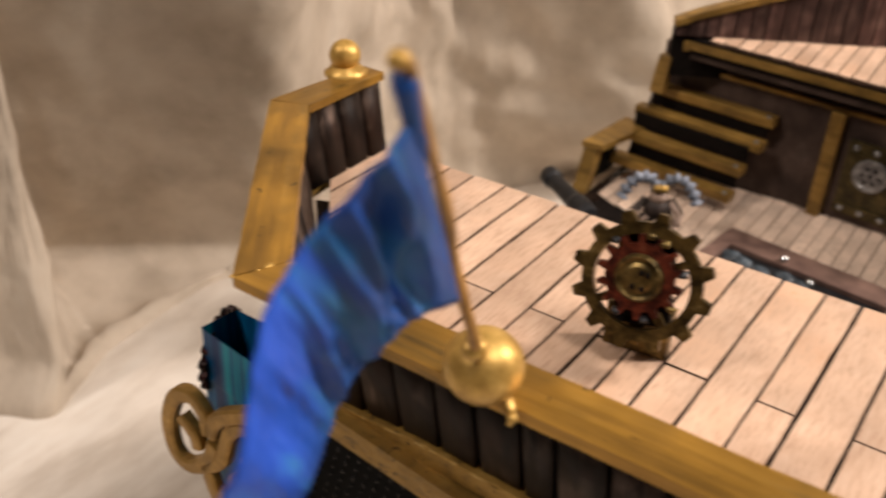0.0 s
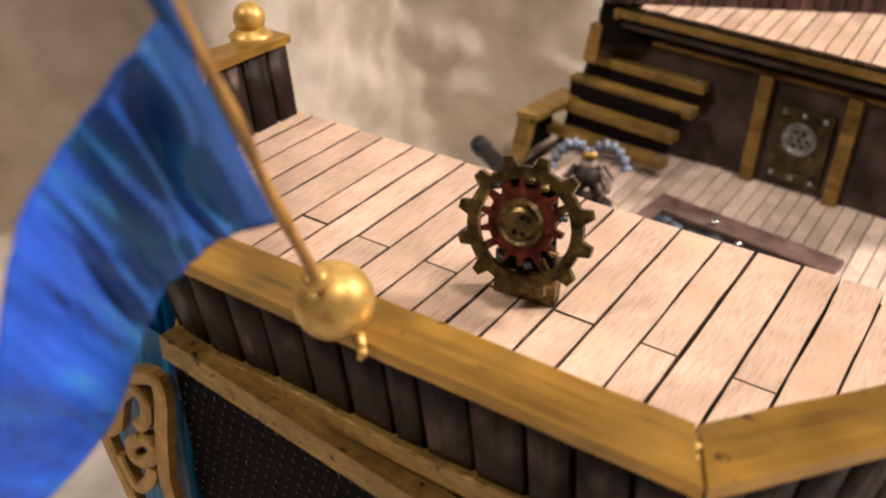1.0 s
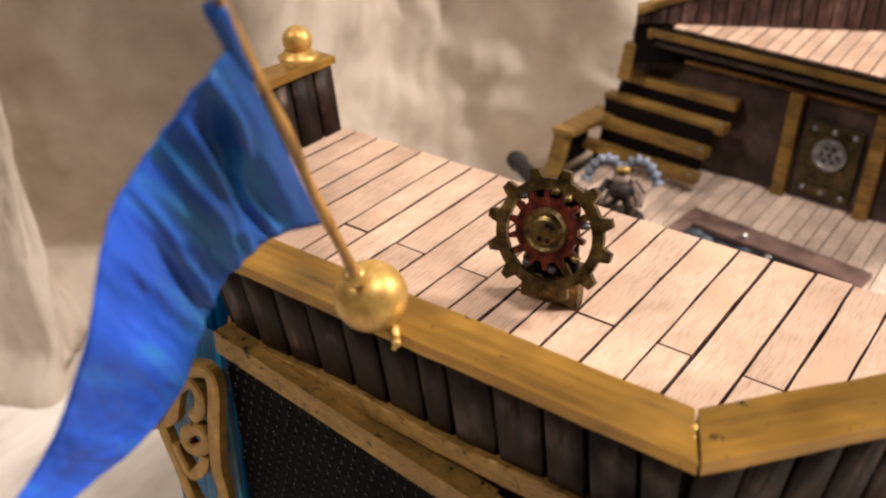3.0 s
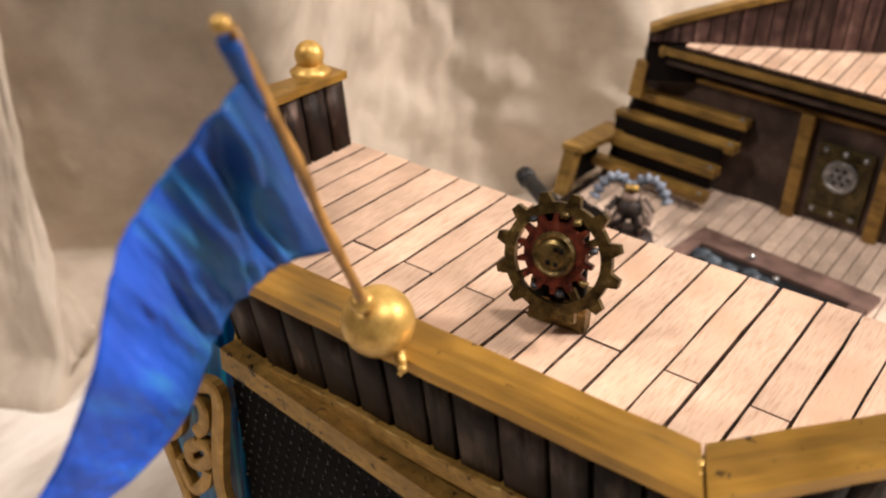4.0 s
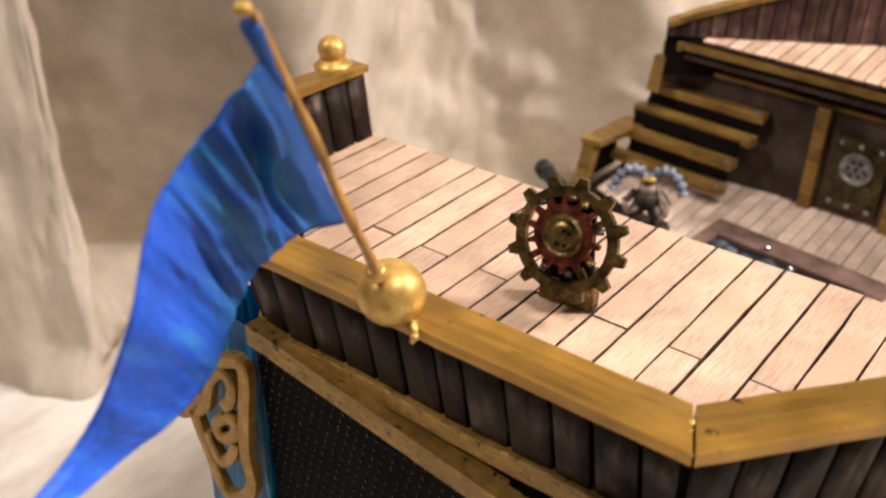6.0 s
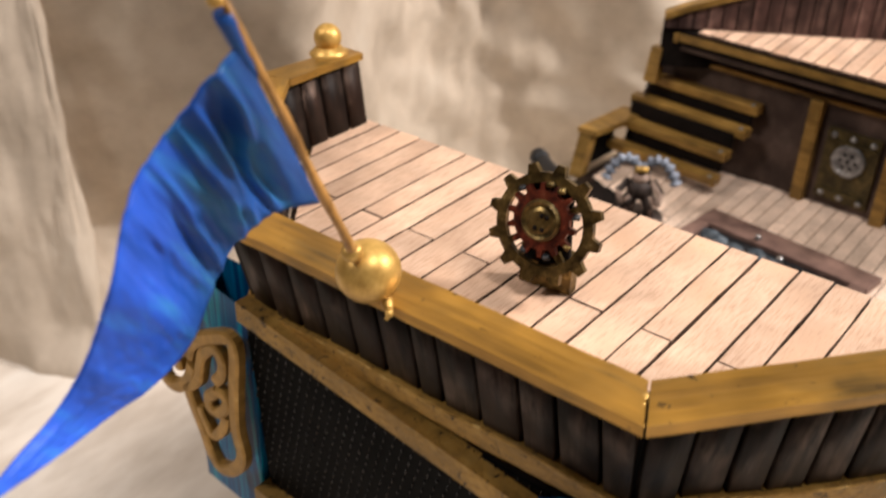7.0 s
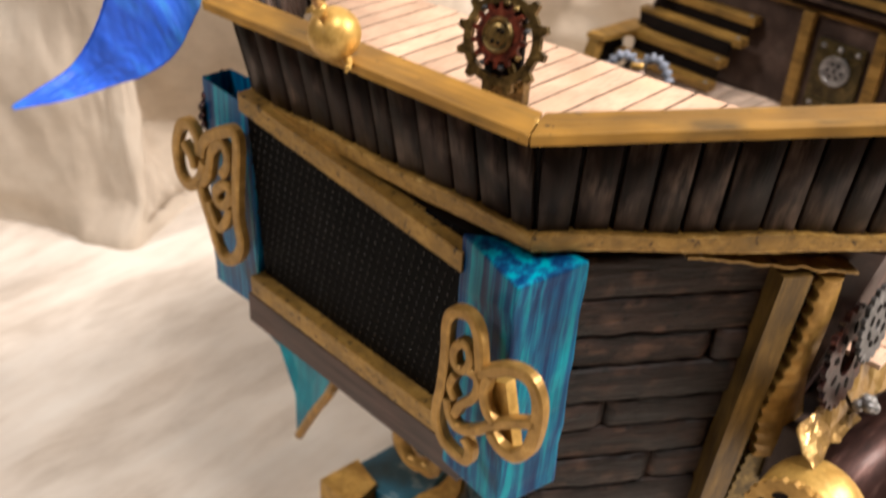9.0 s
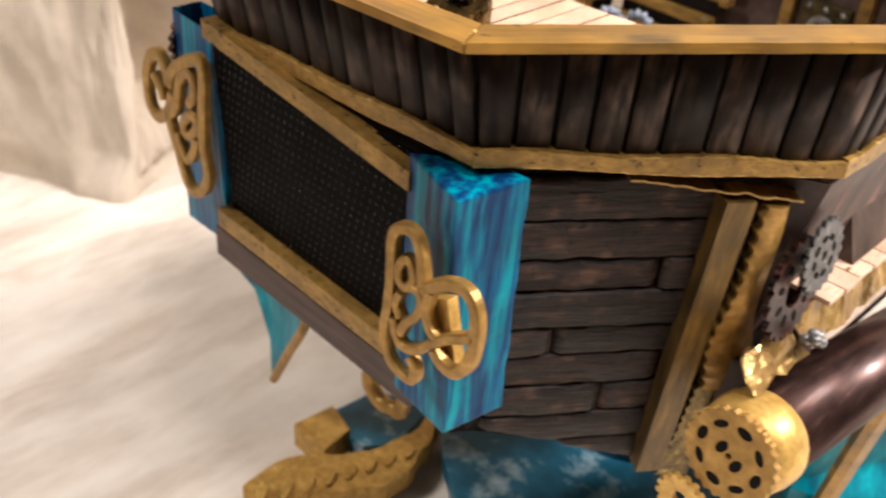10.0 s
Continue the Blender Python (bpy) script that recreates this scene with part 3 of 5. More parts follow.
            hexa(bm, [(*a0.lerp(b0, f), zf), (*a0.lerp(b0, g), zg), (*a1.lerp(b1, g), zg), (*a1.lerp(b1, f), zf)], [(*a0.lerp(b0, f), hf), (*a0.lerp(b0, g), hg), (*a1.lerp(b1, g), hg), (*a1.lerp(b1, f), hf)])
        bmesh.ops.remove_doubles(bm, verts=bm.verts, dist=1e-5)
        lit_scuff_edges(part("trim_strip", bm, GOLD_ROUGH, strip, "gold strip with an uneven hand-cut edge", smooth=False, bevel=0.0004))


stern()

# ---- poop deck planks ----
EDGES = [-0.1205, -0.1125, -0.1035, -0.094, -0.085, -0.074, -0.0655, -0.056, -0.046, -0.036, -0.0265, -0.018, -0.0095, -0.0015, 0.0085, 0.019, 0.0275, 0.0385, 0.0475, 0.057, 0.067, 0.0765, 0.086, 0.095, 0.102]
DECK_END = 0.0497
INNER = [b for a, b in strips(STERN, 0.0, -0.0150)]


def deck_front(x):
    """Where the deck meets the inside of the bulwark."""
    port, left, right, starboard = INNER[1:5]
    a, b = (port, left) if x < left.x else (left, right) if x < right.x else (right, starboard)
    return a.y + (b.y - a.y) * (x - a.x) / (b.x - a.x)


def poop_deck():
    bm = bmesh.new()
    pts = [(-0.1248, DECK_END - 0.001), (-0.1248, deck_front(-0.1248)), (*INNER[2],), (*INNER[3],), (0.102, deck_front(0.102)), (0.102, DECK_END - 0.001)]
    prism(bm, pts, DECK - 0.006, DECK - 0.0032)
    deck = group_part("stern_deck", bm, PITCH, "pale beech plank deck with dark joints")
    rnd = random.Random(11)
    for i, (x0, x1) in enumerate(zip(EDGES, EDGES[1:])):
        g = 0.00043
        joint = i % 2 == 1
        far = DECK_END + rnd.uniform(-0.0004, 0.0004)
        spans = [(None, 0.0006), (0.0006, far)] if joint and -0.095 < x0 < 0.06 else [(None, far)]
        for y0, y1 in spans:
            left, right = x0 + g + rnd.uniform(-0.00015, 0.00010), x1 - g - rnd.uniform(-0.00015, 0.00010)
            a = deck_front(left) + 0.0004 if y0 is None else y0 + 0.00045
            b = deck_front(right) + 0.0004 if y0 is None else y0 + 0.00045
            if min(a, b) > y1 - 0.004:
                continue
            cx = (left + right) / 2
            w = (right - left) / 2
            lift = rnd.uniform(-0.0001, 0.00012)
            steps = max(2, int((y1 - min(a, b)) / 0.008))
            right_edge = [(w + 0.00034 * noise.noise(Vector((cx * 300, k * 0.9, 1))) * (0 < k < steps), b + (y1 - 0.0003 - b) * k / steps) for k in range(steps + 1)]
            left_edge = [(-w + 0.00034 * noise.noise(Vector((cx * 300, k * 0.9, 6))) * (0 < k < steps), a + (y1 - 0.0003 - a) * k / steps) for k in range(steps, -1, -1)]
            bm = prism(bmesh.new(), right_edge + left_edge, -0.0033, lift)
            ob = stain_edges(part("plank", bm, BEECH, deck, bevel=0.00030), STAIN)
            ob.matrix_local = Matrix.Translation((cx, 0, DECK))


poop_deck()


# ---- stern face: grille, bars, corner posts, scrolls ----
def stern_face():
    def face_y(z):
        return -0.0555 + (0.146 - z) * 0.065

    # a black block stands in for the dark interior behind the mesh
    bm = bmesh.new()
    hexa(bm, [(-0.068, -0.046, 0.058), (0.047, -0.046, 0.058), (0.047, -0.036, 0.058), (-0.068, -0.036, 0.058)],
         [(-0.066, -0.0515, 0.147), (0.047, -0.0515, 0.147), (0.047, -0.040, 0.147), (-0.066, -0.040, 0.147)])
    hull_part("stern_wall", bm, PITCH, "black block standing in for the shaded stern recess")
    # woven mesh: rows of small raised knots, each row shifted by half a step
    bm = bmesh.new()
    x0, x1, z0, z1 = -0.0655, 0.0275, 0.078, 0.1405
    tilt = Matrix.Rotation(math.atan(0.065), 4, "X")
    row, z, knot = 0, z0, random.Random(17)
    while z < z1:
        x = x0 + (row % 3) * 0.0009
        while x < x1:
            m = Matrix.Translation((x, face_y(z) + 0.0030, z)) @ tilt @ Matrix.Rotation(knot.gauss(0, 0.25) + 2.4 * noise.noise(Vector((x * 45, z * 45, 3))), 4, "Z") @ Matrix.Rotation(knot.gauss(0, 0.25), 4, "X")
            top, low = m @ Vector((0, 0, 0.00125)), m @ Vector((0, 0, -0.00125))
            side = [m @ Vector(p) for p in ((-0.00050, 0, 0), (0, -0.00050, 0.0001), (0.00050, 0, 0), (0, 0.00050, 0))]
            t, b = bm.verts.new(top), bm.verts.new(low)
            ring = [bm.verts.new(p) for p in side]
            for j in range(4):
                bm.faces.new((ring[j], ring[(j + 1) % 4], t))
                bm.faces.new((ring[(j + 1) % 4], ring[j], b))
            x += 0.0029
        z += 0.0031
        row += 1
    hull_own(tagged(part("grille", bm, KNOT, None, "fine black woven mesh grille", smooth=True), kind="stuff"))
    # flat black sheet in place of the shaded depth seen through the mesh
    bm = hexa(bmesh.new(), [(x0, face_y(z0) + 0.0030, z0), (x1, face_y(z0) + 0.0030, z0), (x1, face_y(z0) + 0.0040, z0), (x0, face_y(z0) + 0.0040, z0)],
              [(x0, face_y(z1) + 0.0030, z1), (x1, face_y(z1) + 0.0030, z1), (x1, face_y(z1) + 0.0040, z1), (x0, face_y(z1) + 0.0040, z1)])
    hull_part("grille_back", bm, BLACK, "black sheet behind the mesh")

    def bar(name, xa, za, xb, zb, tall, proud, material, label):
        bm = bmesh.new()
        low = [(xa, face_y(za) - proud, za - tall), (xb, face_y(zb) - proud, zb - tall), (xb, face_y(zb) + 0.004, zb - tall), (xa, face_y(za) + 0.004, za - tall)]
        top = [(xa, face_y(za) - proud, za), (xb, face_y(zb) - proud, zb), (xb, face_y(zb) + 0.004, zb), (xa, face_y(za) + 0.004, za)]
        hexa(bm, low, top)
        ob = hull_part(name, bm, material, label, bevel=0.0005)
        return ob if material is BROWN else lit_scuff_edges(ob)

    bar("window_bar", -0.0620, 0.1505, 0.0285, 0.1380, 0.0056, 0.0016, GOLD_ROUGH, "gold bar set askew over the grille")
    bar("window_bar", -0.0675, 0.0812, 0.0285, 0.0776, 0.0068, 0.0020, GOLD_ROUGH, "gold bar below the grille")
    bar("sill_board", -0.0700, 0.0730, 0.0300, 0.0698, 0.0115, 0.0022, BROWN, "plain dark brown bottom board")

    def post(corners_low, corners_top, hollow=False):
        bm = bmesh.new()
        hexa(bm, corners_low, corners_top)
        if hollow:
            bm.faces.ensure_lookup_table()
            lid = max(bm.faces, key=lambda q: q.calc_center_median().z)
            bmesh.ops.inset_region(bm, faces=[lid], thickness=0.0022, use_even_offset=True)
            for v in lid.verts:
                v.co.z -= 0.016
        bmesh.ops.subdivide_edges(bm, edges=[e for e in bm.edges if abs(e.verts[0].co.z - e.verts[1].co.z) > 0.04], cuts=9)
        for v in bm.verts:
            v.co += Vector((noise.noise(v.co * 90), noise.noise(v.co * 90 + Vector((3, 0, 0))), 0)) * 0.0007
        return hull_part("corner_post", bm, TEAL, "metallic teal post with blue and turquoise streaks", bevel=0.0007)

    near = post([(0.0259, -0.0555, 0.0660), (0.0474, -0.0566, 0.0632), (0.0562, -0.0429, 0.0716), (0.0420, -0.0385, 0.0680)],
                [(0.0275, -0.0558, 0.1429), (0.0505, -0.0625, 0.1418), (0.0578, -0.0458, 0.1456), (0.0440, -0.0440, 0.1440)])
    farp = post([(-0.1043, -0.0442, 0.0573), (-0.0697, -0.0491, 0.0644), (-0.0680, -0.0330, 0.0644), (-0.0990, -0.0300, 0.0573)],
                [(-0.0992, -0.0459, 0.1413), (-0.0649, -0.0517, 0.1433), (-0.0640, -0.0370, 0.1433), (-0.0968, -0.0361, 0.1425)], True)
    # a dark gear plate on the outer side of the open post
    bm = gear(bmesh.new(), Matrix.Translation((-0.1020, -0.0380, 0.1290)) @ Vector((-0.9, -0.35, 0.1)).to_track_quat("Z", "Y").to_matrix().to_4x4(), 16, 0.0112, 0.0098, 0.0030, 0.0018)
    part("side_gear", bm, DARK_RED, farp, "blackened bronze gear plate")

    def scroll(parent, origin, bands, scale=1.0, heavy=1.0):
        """Flat curled bands, in millimetres across and up."""
        for points, half in bands:
            path = [Vector((origin[0] + u * scale / 1000, origin[1], origin[2] + v * scale / 1000)) for u, v, _ in spline([(a, b, 0) for a, b in points], 6)]
            bm = tube(bmesh.new(), path, half * heavy / 1000, flat=((0, 1, 0), 0.0017))
            ob = part("scroll_band", bm, SATIN, None, "curled flat gold band", smooth=False)
            ob.parent = parent

    scroll(near, (0.0315, -0.0655, 0.0845), [
        ([(13.8, 32.2), (12.2, 41.7), (9.4, 45.6), (4.8, 44.9), (2.3, 40.7), (2.4, 30.7), (1.8, 19.7), (0.7, 10.8), (3.1, 3.6), (7.7, 1.2), (12.1, 1.7), (12.8, 6.1), (10.7, 8.5)], 1.5),
        ([(13.9, 31.5), (20.7, 37), (27, 38.9), (30.7, 35.7), (31.9, 29), (30.6, 19.2), (26.3, 13.5), (21.9, 13.5), (18.9, 16)], 1.7),
        ([(4.1, 17.4), (5.5, 12.7), (8.4, 10.5), (13, 12.4), (18.7, 18), (24.1, 22.8), (32, 27.7)], 1.4),
        ([(16.5, 32.5), (15.5, 26.8), (17.1, 21.7), (20.1, 19.6)], 1.3),
        ([(7.4, 37.6), (5.2, 33.9), (5.8, 30), (8.4, 29.2), (10.4, 32.5), (9.9, 36.4), (7.4, 37.6)], 1.2),
        ([(10.5, 30.4), (13.2, 29.8), (13.5, 25.7), (11.8, 22), (8.7, 18.4), (6.9, 14)], 1.3),
        ([(6.1, 26.6), (4.8, 22.4), (6.6, 18.9)], 1.1)])
    scroll(farp, (-0.0641, -0.0545, 0.0896), [
        ([(-24.4, 29.9), (-21.6, 35.8), (-15.1, 40.5), (-5.6, 45), (-3.2, 41.1), (-5.1, 27), (-6.1, 14.4), (-4.7, 4.4), (-8.7, -2.8), (-15.2, -6.4), (-19.1, -2.9), (-21.8, 4.7), (-25, 12.1), (-26.9, 17.7)], 1.6),
        ([(-24.8, 29.8), (-25.9, 35.4), (-30.2, 38.8), (-35.9, 35.6), (-39.6, 26.7), (-38.8, 17.5), (-33.7, 14.7), (-26.5, 19.9), (-23.1, 27.4)], 1.6),
        ([(-27.7, 17.4), (-21.4, 22.9), (-19.4, 28.7), (-17.1, 34.4), (-12.1, 38.5), (-9.1, 36.3), (-9.5, 31.3), (-12.8, 27.1)], 1.4),
        ([(-12.6, 23.5), (-17, 19.4), (-16.6, 15.4), (-12.7, 15.9), (-9, 20.4), (-9.6, 23.7), (-12.6, 23.5)], 1.4),
        ([(-10.3, 15.8), (-11.7, 11.1), (-16.7, 5.3), (-19.8, 8.4), (-21.9, 13.3)], 1.3),
        ([(-34.4, 30.5), (-30.3, 26.8), (-29.2, 23.1)], 1.4)], 1.0, 1.30)
    # bright bent tab behind the near scroll
    bm = bmesh.new()
    hexa(bm, [(0.0500, -0.0635, 0.0955), (0.0560, -0.0635, 0.0965), (0.0560, -0.0600, 0.0965), (0.0500, -0.0600, 0.0955)], [(0.0458, -0.0635, 0.1130), (0.0512, -0.0635, 0.1150), (0.0512, -0.0600, 0.1150), (0.0458, -0.0600, 0.1130)])
    ob = part("tab", bm, GOLD, near, "bright gold tab", bevel=0.0005)


stern_face()


# ---- quarter planking, rib, side ----
D = Vector((0.583, 0.812))
N = Vector((0.812, -0.583))
A0 = Vector((0.0460, -0.0550))


def quarter(s, out, z):
    """A place on the near quarter: s along, out from its plane, at height z."""
    lean = (0.146 - z) * 0.055
    p = A0 + D * s + N * (out - lean)
    return Vector((p.x, p.y, z))


def sloped(bm, s0, s1, z0, z1, o0, o1, shift=0.0):
    """A slab on the quarter; shift slants it towards the stern as it goes down."""
    def q(s, z, o):
        return quarter(s - shift * (0.146 - z), o, z)
    return hexa(bm, [q(s0, z0, o0), q(s1, z0, o0), q(s1, z0, o1), q(s0, z0, o1)], [q(s0, z1, o0), q(s1, z1, o0), q(s1, z1, o1), q(s0, z1, o1)])


def worn_plank(wall, s0, s1, z0, z1, out, seed):
    """A pillow-shaped plank with wandering edges."""
    bm = bmesh.new()
    n = max(4, int((s1 - s0) / 0.0022))
    mid = (z0 + z1) / 2
    centre = quarter((s0 + s1) / 2, 0, mid)
    rows = []
    for i in range(n + 1):
        f = i / n
        sp = s0 + (s1 - s0) * f
        end = min(1.0, min(f, 1 - f) * n / 0.6)
        lo = z0 + 0.0007 * noise.noise(Vector((sp * 130, seed, 0)))
        hi = z1 + 0.0007 * noise.noise(Vector((sp * 130, seed, 7)))
        floor = 0.0598 - 0.334 * sp
        lo, hi = max(lo, floor), max(hi, floor + 0.0004)
        row = []
        for v, drop in ((0.0, 0.0030), (0.02, 0.0006), (0.09, 0.0), (0.5, 0.0), (0.91, 0.0001), (0.98, 0.0007), (1.0, 0.0030)):
            wear = 0.00040 * noise.noise(Vector((sp * 200, v * 3.5, seed))) + 0.00018 * noise.noise(Vector((sp * 700, v * 9, seed)))
            row.append(bm.verts.new(quarter(sp, out - drop - (1 - end) * 0.0012 + wear, lo + (hi - lo) * v) - centre))
        rows.append(row)
    for a, b in zip(rows, rows[1:]):
        for j in range(6):
            bm.faces.new((a[j], b[j], b[j + 1], a[j + 1]))
        bm.faces.new((a[6], b[6], b[0], a[0]))
    bm.faces.new(rows[0])
    bm.faces.new(rows[-1][::-1])
    ob = part("plank", bm, BOARD_X, wall, smooth=True)
    ob.location = centre


def hull_side():
    # backing hull, port and starboard quarters and the long sides
    bm = bmesh.new()
    top = [(-0.112, 0.26), (-0.112, 0.024), (-0.0615, -0.040), (0.0445, -0.040), (0.0935, 0.028), (0.0935, 0.26)]
    low = [(-0.100, 0.26), (-0.100, 0.030), (-0.055, -0.034), (0.038, -0.034), (0.082, 0.032), (0.082, 0.26)]
    hexa(bm, [(*p, 0.052) for p in low], [(*p, 0.0715) for p in top])
    hull_part("hull", bm, PITCH, "dark underhull")
    bm = sloped(bmesh.new(), 0.004, 0.084, 0.052, 0.1445, -0.012, -0.0045)
    wall = hull_part("quarter_wall", bm, PITCH, "dark planked hull side")
    bm = hexa(bmesh.new(), [quarter(0.012, -0.012, 0.0520), quarter(0.080, -0.012, 0.0360), quarter(0.080, -0.0045, 0.0360), quarter(0.012, -0.0045, 0.0520)], [quarter(0.012, -0.012, 0.0530), quarter(0.080, -0.012, 0.0530), quarter(0.080, -0.0045, 0.0530), quarter(0.012, -0.0045, 0.0530)])
    hull_part("quarter_keel", bm, PITCH, "dark lower edge of the hull side")
    rnd = random.Random(4)
    seams = [0.1418, 0.1288, 0.1168, 0.1062, 0.0938, 0.0832, 0.0715, 0.0600, 0.0490, 0.0375]
    joints = {2: [0.0560], 4: [0.0300], 5: [0.0640], 6: [0.0475]}
    for row, (z, lo) in enumerate(zip(seams, seams[1:])):
        start = max(0.012, (0.0613 - z) / 0.334)
        cuts = [start] + joints.get(row, []) + [0.0815]
        for c0, c1 in zip(cuts, cuts[1:]):
            worn_plank(wall, c0 + 0.0004, c1 - 0.0003, lo + 0.0001, z - 0.0002, -0.0016 + rnd.uniform(-0.0008, 0.0007), rnd.uniform(0, 50))
    # ragged ledge above the planks
    bm = bmesh.new()
    rnd = random.Random(9)
    n = 40
    rows = []
    for i in range(n + 1):
        sp = 0.0405 + 0.0450 * i / n
        lift, out = 0.0009 * noise.noise(Vector((sp * 180, 0, 3))) + rnd.uniform(-0.00012, 0.00012), 0.0004 + 0.0042 * i / n + 0.0009 * noise.noise(Vector((sp * 260, 5, 3)))
        rows.append([bm.verts.new(quarter(sp, o, zz + lift)) for o, zz in ((-0.003, 0.1419 - 0.0048 * i / n), (out, 0.1421 - 0.0048 * i / n), (out, 0.1427 - 0.0048 * i / n), (-0.003, 0.1430 - 0.0048 * i / n))])
    for a, b in zip(rows, rows[1:]):
        for j in range(4):
            bm.faces.new((a[j], b[j], b[(j + 1) % 4], a[(j + 1) % 4]))
    bm.faces.new(rows[0][::-1])
    bm.faces.new(rows[-1])
    hull_part("ledge", bm, GOLD_LEAF, "ragged gold ledge above the planks")
    # the gold rib, the scalloped strip beside it and the rack below
    bm = sloped(bmesh.new(), 0.0654, 0.0733, 0.0385, 0.1375, -0.0025, 0.0045, 0.028)
    hull_part("rib", bm, OLD_SHADED_GOLD, "broad tarnished gold rib leaning down the hull, its shade in the paint", bevel=0.0006)
    # solid black strip in place of the shade between rib and scalloped strip
    bm = sloped(bmesh.new(), 0.0728, 0.0800, 0.0400, 0.1365, -0.0025, 0.0012, 0.030)
    hull_part("rib_gap", bm, PITCH, "black strip standing in for the shaded gap along the rib")
    bm = bmesh.new()
    front, back = [], []
    n, m = 96, 7
    for i in range(n + 1):
        zz = 0.0735 + (0.1360 - 0.0735) * i / n
        left = 0.0754 - 0.0034 * math.exp(-((zz - 0.0900) / 0.014) ** 2) + 0.0011 * abs(math.sin(zz / 0.0046 * math.pi))
        right = 0.0846 + 0.0008 * math.sin(zz * 120) - 0.0012 * (0.1360 - zz) / 0.0625 + 0.0060 * math.exp(-((zz - 0.0800) / 0.018) ** 2)
        fr, bk = [], []
        for j in range(m + 1):
            u = j / m
            o = 0.0048 + 0.0016 * math.sin(u * 2.6) - 0.0042 * u * u + 0.0002 * noise.noise(Vector((u * 3, zz * 60, 1)))
            fr.append(bm.verts.new(quarter(left + (right - left) * u, o, zz)))
            bk.append(bm.verts.new(quarter(left + (right - left) * u, -0.0025, zz)))
        front.append(fr)
        back.append(bk)
    for i in range(n):
        for j in range(m):
            bm.faces.new((front[i][j], front[i][j + 1], front[i + 1][j + 1], front[i + 1][j]))
            bm.faces.new((back[i][j], back[i + 1][j], back[i + 1][j + 1], back[i][j + 1]))
        bm.faces.new((front[i][0], front[i + 1][0], back[i + 1][0], back[i][0]))
        bm.faces.new((front[i][m], back[i][m], back[i + 1][m], front[i + 1][m]))
    for j in range(m):
        bm.faces.new((front[0][j], back[0][j], back[0][j + 1], front[0][j + 1]))
        bm.faces.new((front[n][j], front[n][j + 1], back[n][j + 1], back[n][j]))
    hull_part("scalloped_strip", bm, SATIN, "bent gold strip with a scalloped edge")
    bm = bmesh.new()
    outline = []
    n = 60
    for i in range(n + 1):
        zz = 0.0360 + (0.0735 - 0.0360) * i / n
        outline.append((0.0690 + 0.0042 * (zz - 0.036) / 0.0375 + 0.0010 * abs(math.sin(zz / 0.0036 * math.pi)), zz))
    outline += [(0.0815, 0.0735), (0.0800, 0.0350)]
    a, b = [bm.verts.new(quarter(p, 0.0040, q)) for p, q in outline], [bm.verts.new(quarter(p, -0.002, q)) for p, q in outline]
    bm.faces.new(a)
    bm.faces.new(b[::-1])
    for i in range(len(a)):
        j = (i + 1) % len(a)
        bm.faces.new((a[i], b[i], b[j], a[j]))
    hull_part("toothed_rack", bm, BRASS, "dark brass toothed rack below the strip")
    # long side, just round the corner
    bm = bmesh.new()
    hexa(bm, [(0.078, 0.012, 0.054), (0.0870, 0.016, 0.054), (0.088, 0.255, 0.054), (0.078, 0.255, 0.054)], [(0.090, 0.012, 0.1415), (0.1020, 0.0185, 0.1415), (0.1015, 0.056, 0.1415), (0.090, 0.056, 0.1415)])
    hull_part("side_wall", bm, RED_BOARD, "reddish brown hull side")
    # the far quarter, plain
    bm = bmesh.new()
    hexa(bm, [(-0.055, -0.034, 0.053), (-0.063, -0.036, 0.053), (-0.106, 0.012, 0.053), (-0.098, 0.014, 0.053)], [(-0.060, -0.038, 0.1445), (-0.066, -0.040, 0.1445), (-0.118, 0.016, 0.1445), (-0.110, 0.020, 0.1445)])
    hull_part("quarter_wall", bm, BOARD_X, "dark planked hull side")
    bm = bmesh.new()
    hexa(bm, [(-0.106, 0.012, 0.053), (-0.098, 0.012, 0.053), (-0.098, 0.255, 0.053), (-0.106, 0.255, 0.053)], [(-0.118, 0.016, 0.0715), (-0.110, 0.016, 0.0715), (-0.110, 0.255, 0.0715), (-0.118, 0.255, 0.0715)])
    hull_part("side_wall", bm, BOARD_X, "dark planked hull side")
    # bulkhead under the end of the stern deck
    bm = bmesh.new()
    block(bm, (XC - 0.001, DECK_END - 0.006, 0.1105), (0.214, 0.004, 0.066))
    hull_part("bulkhead", bm, BOARD_DULL, "dark bulkhead below the stern deck")
    # gears fixed to the side
    lay = Matrix(((0, 0, 1, 0), (1, 0, 0, 0), (0, 1, 0, 0), (0, 0, 0, 1)))
    face = Matrix.Translation((0.1016, 0.0172, 0.1100)) @ lay @ Matrix.Rotation(radians(-8), 4, "X")
    bm = gear(bmesh.new(), face, 20, 0.0150, 0.0135, 0.0052, 0.0016)
    disc = hull_part("side_gear", bm, DARK_RED, "blackened red bronze gear on the hull side", bevel=0.0002)
    # black discs laid on the gear for the dark inside its holes
    for i in range(9):
        a = 2 * math.pi * i / 9
        bm = lathe(bmesh.new(), [(0.0, 0.0010), (0.0013, 0.0010), (0.0016, 0.0006)], face @ Matrix.Rotation(a, 4, "Z") @ Matrix.Translation((0.0088, 0, 0)) @ Matrix.Diagonal((1.3, 0.8, 1, 1)), 10)
        ob = part("hole", bm, PITCH, disc)
        ob.matrix_parent_inverse = Matrix()
    face = Matrix.Translation((0.1046, 0.0215, 0.1205)) @ lay @ Matrix.Rotation(radians(-8), 4, "X")
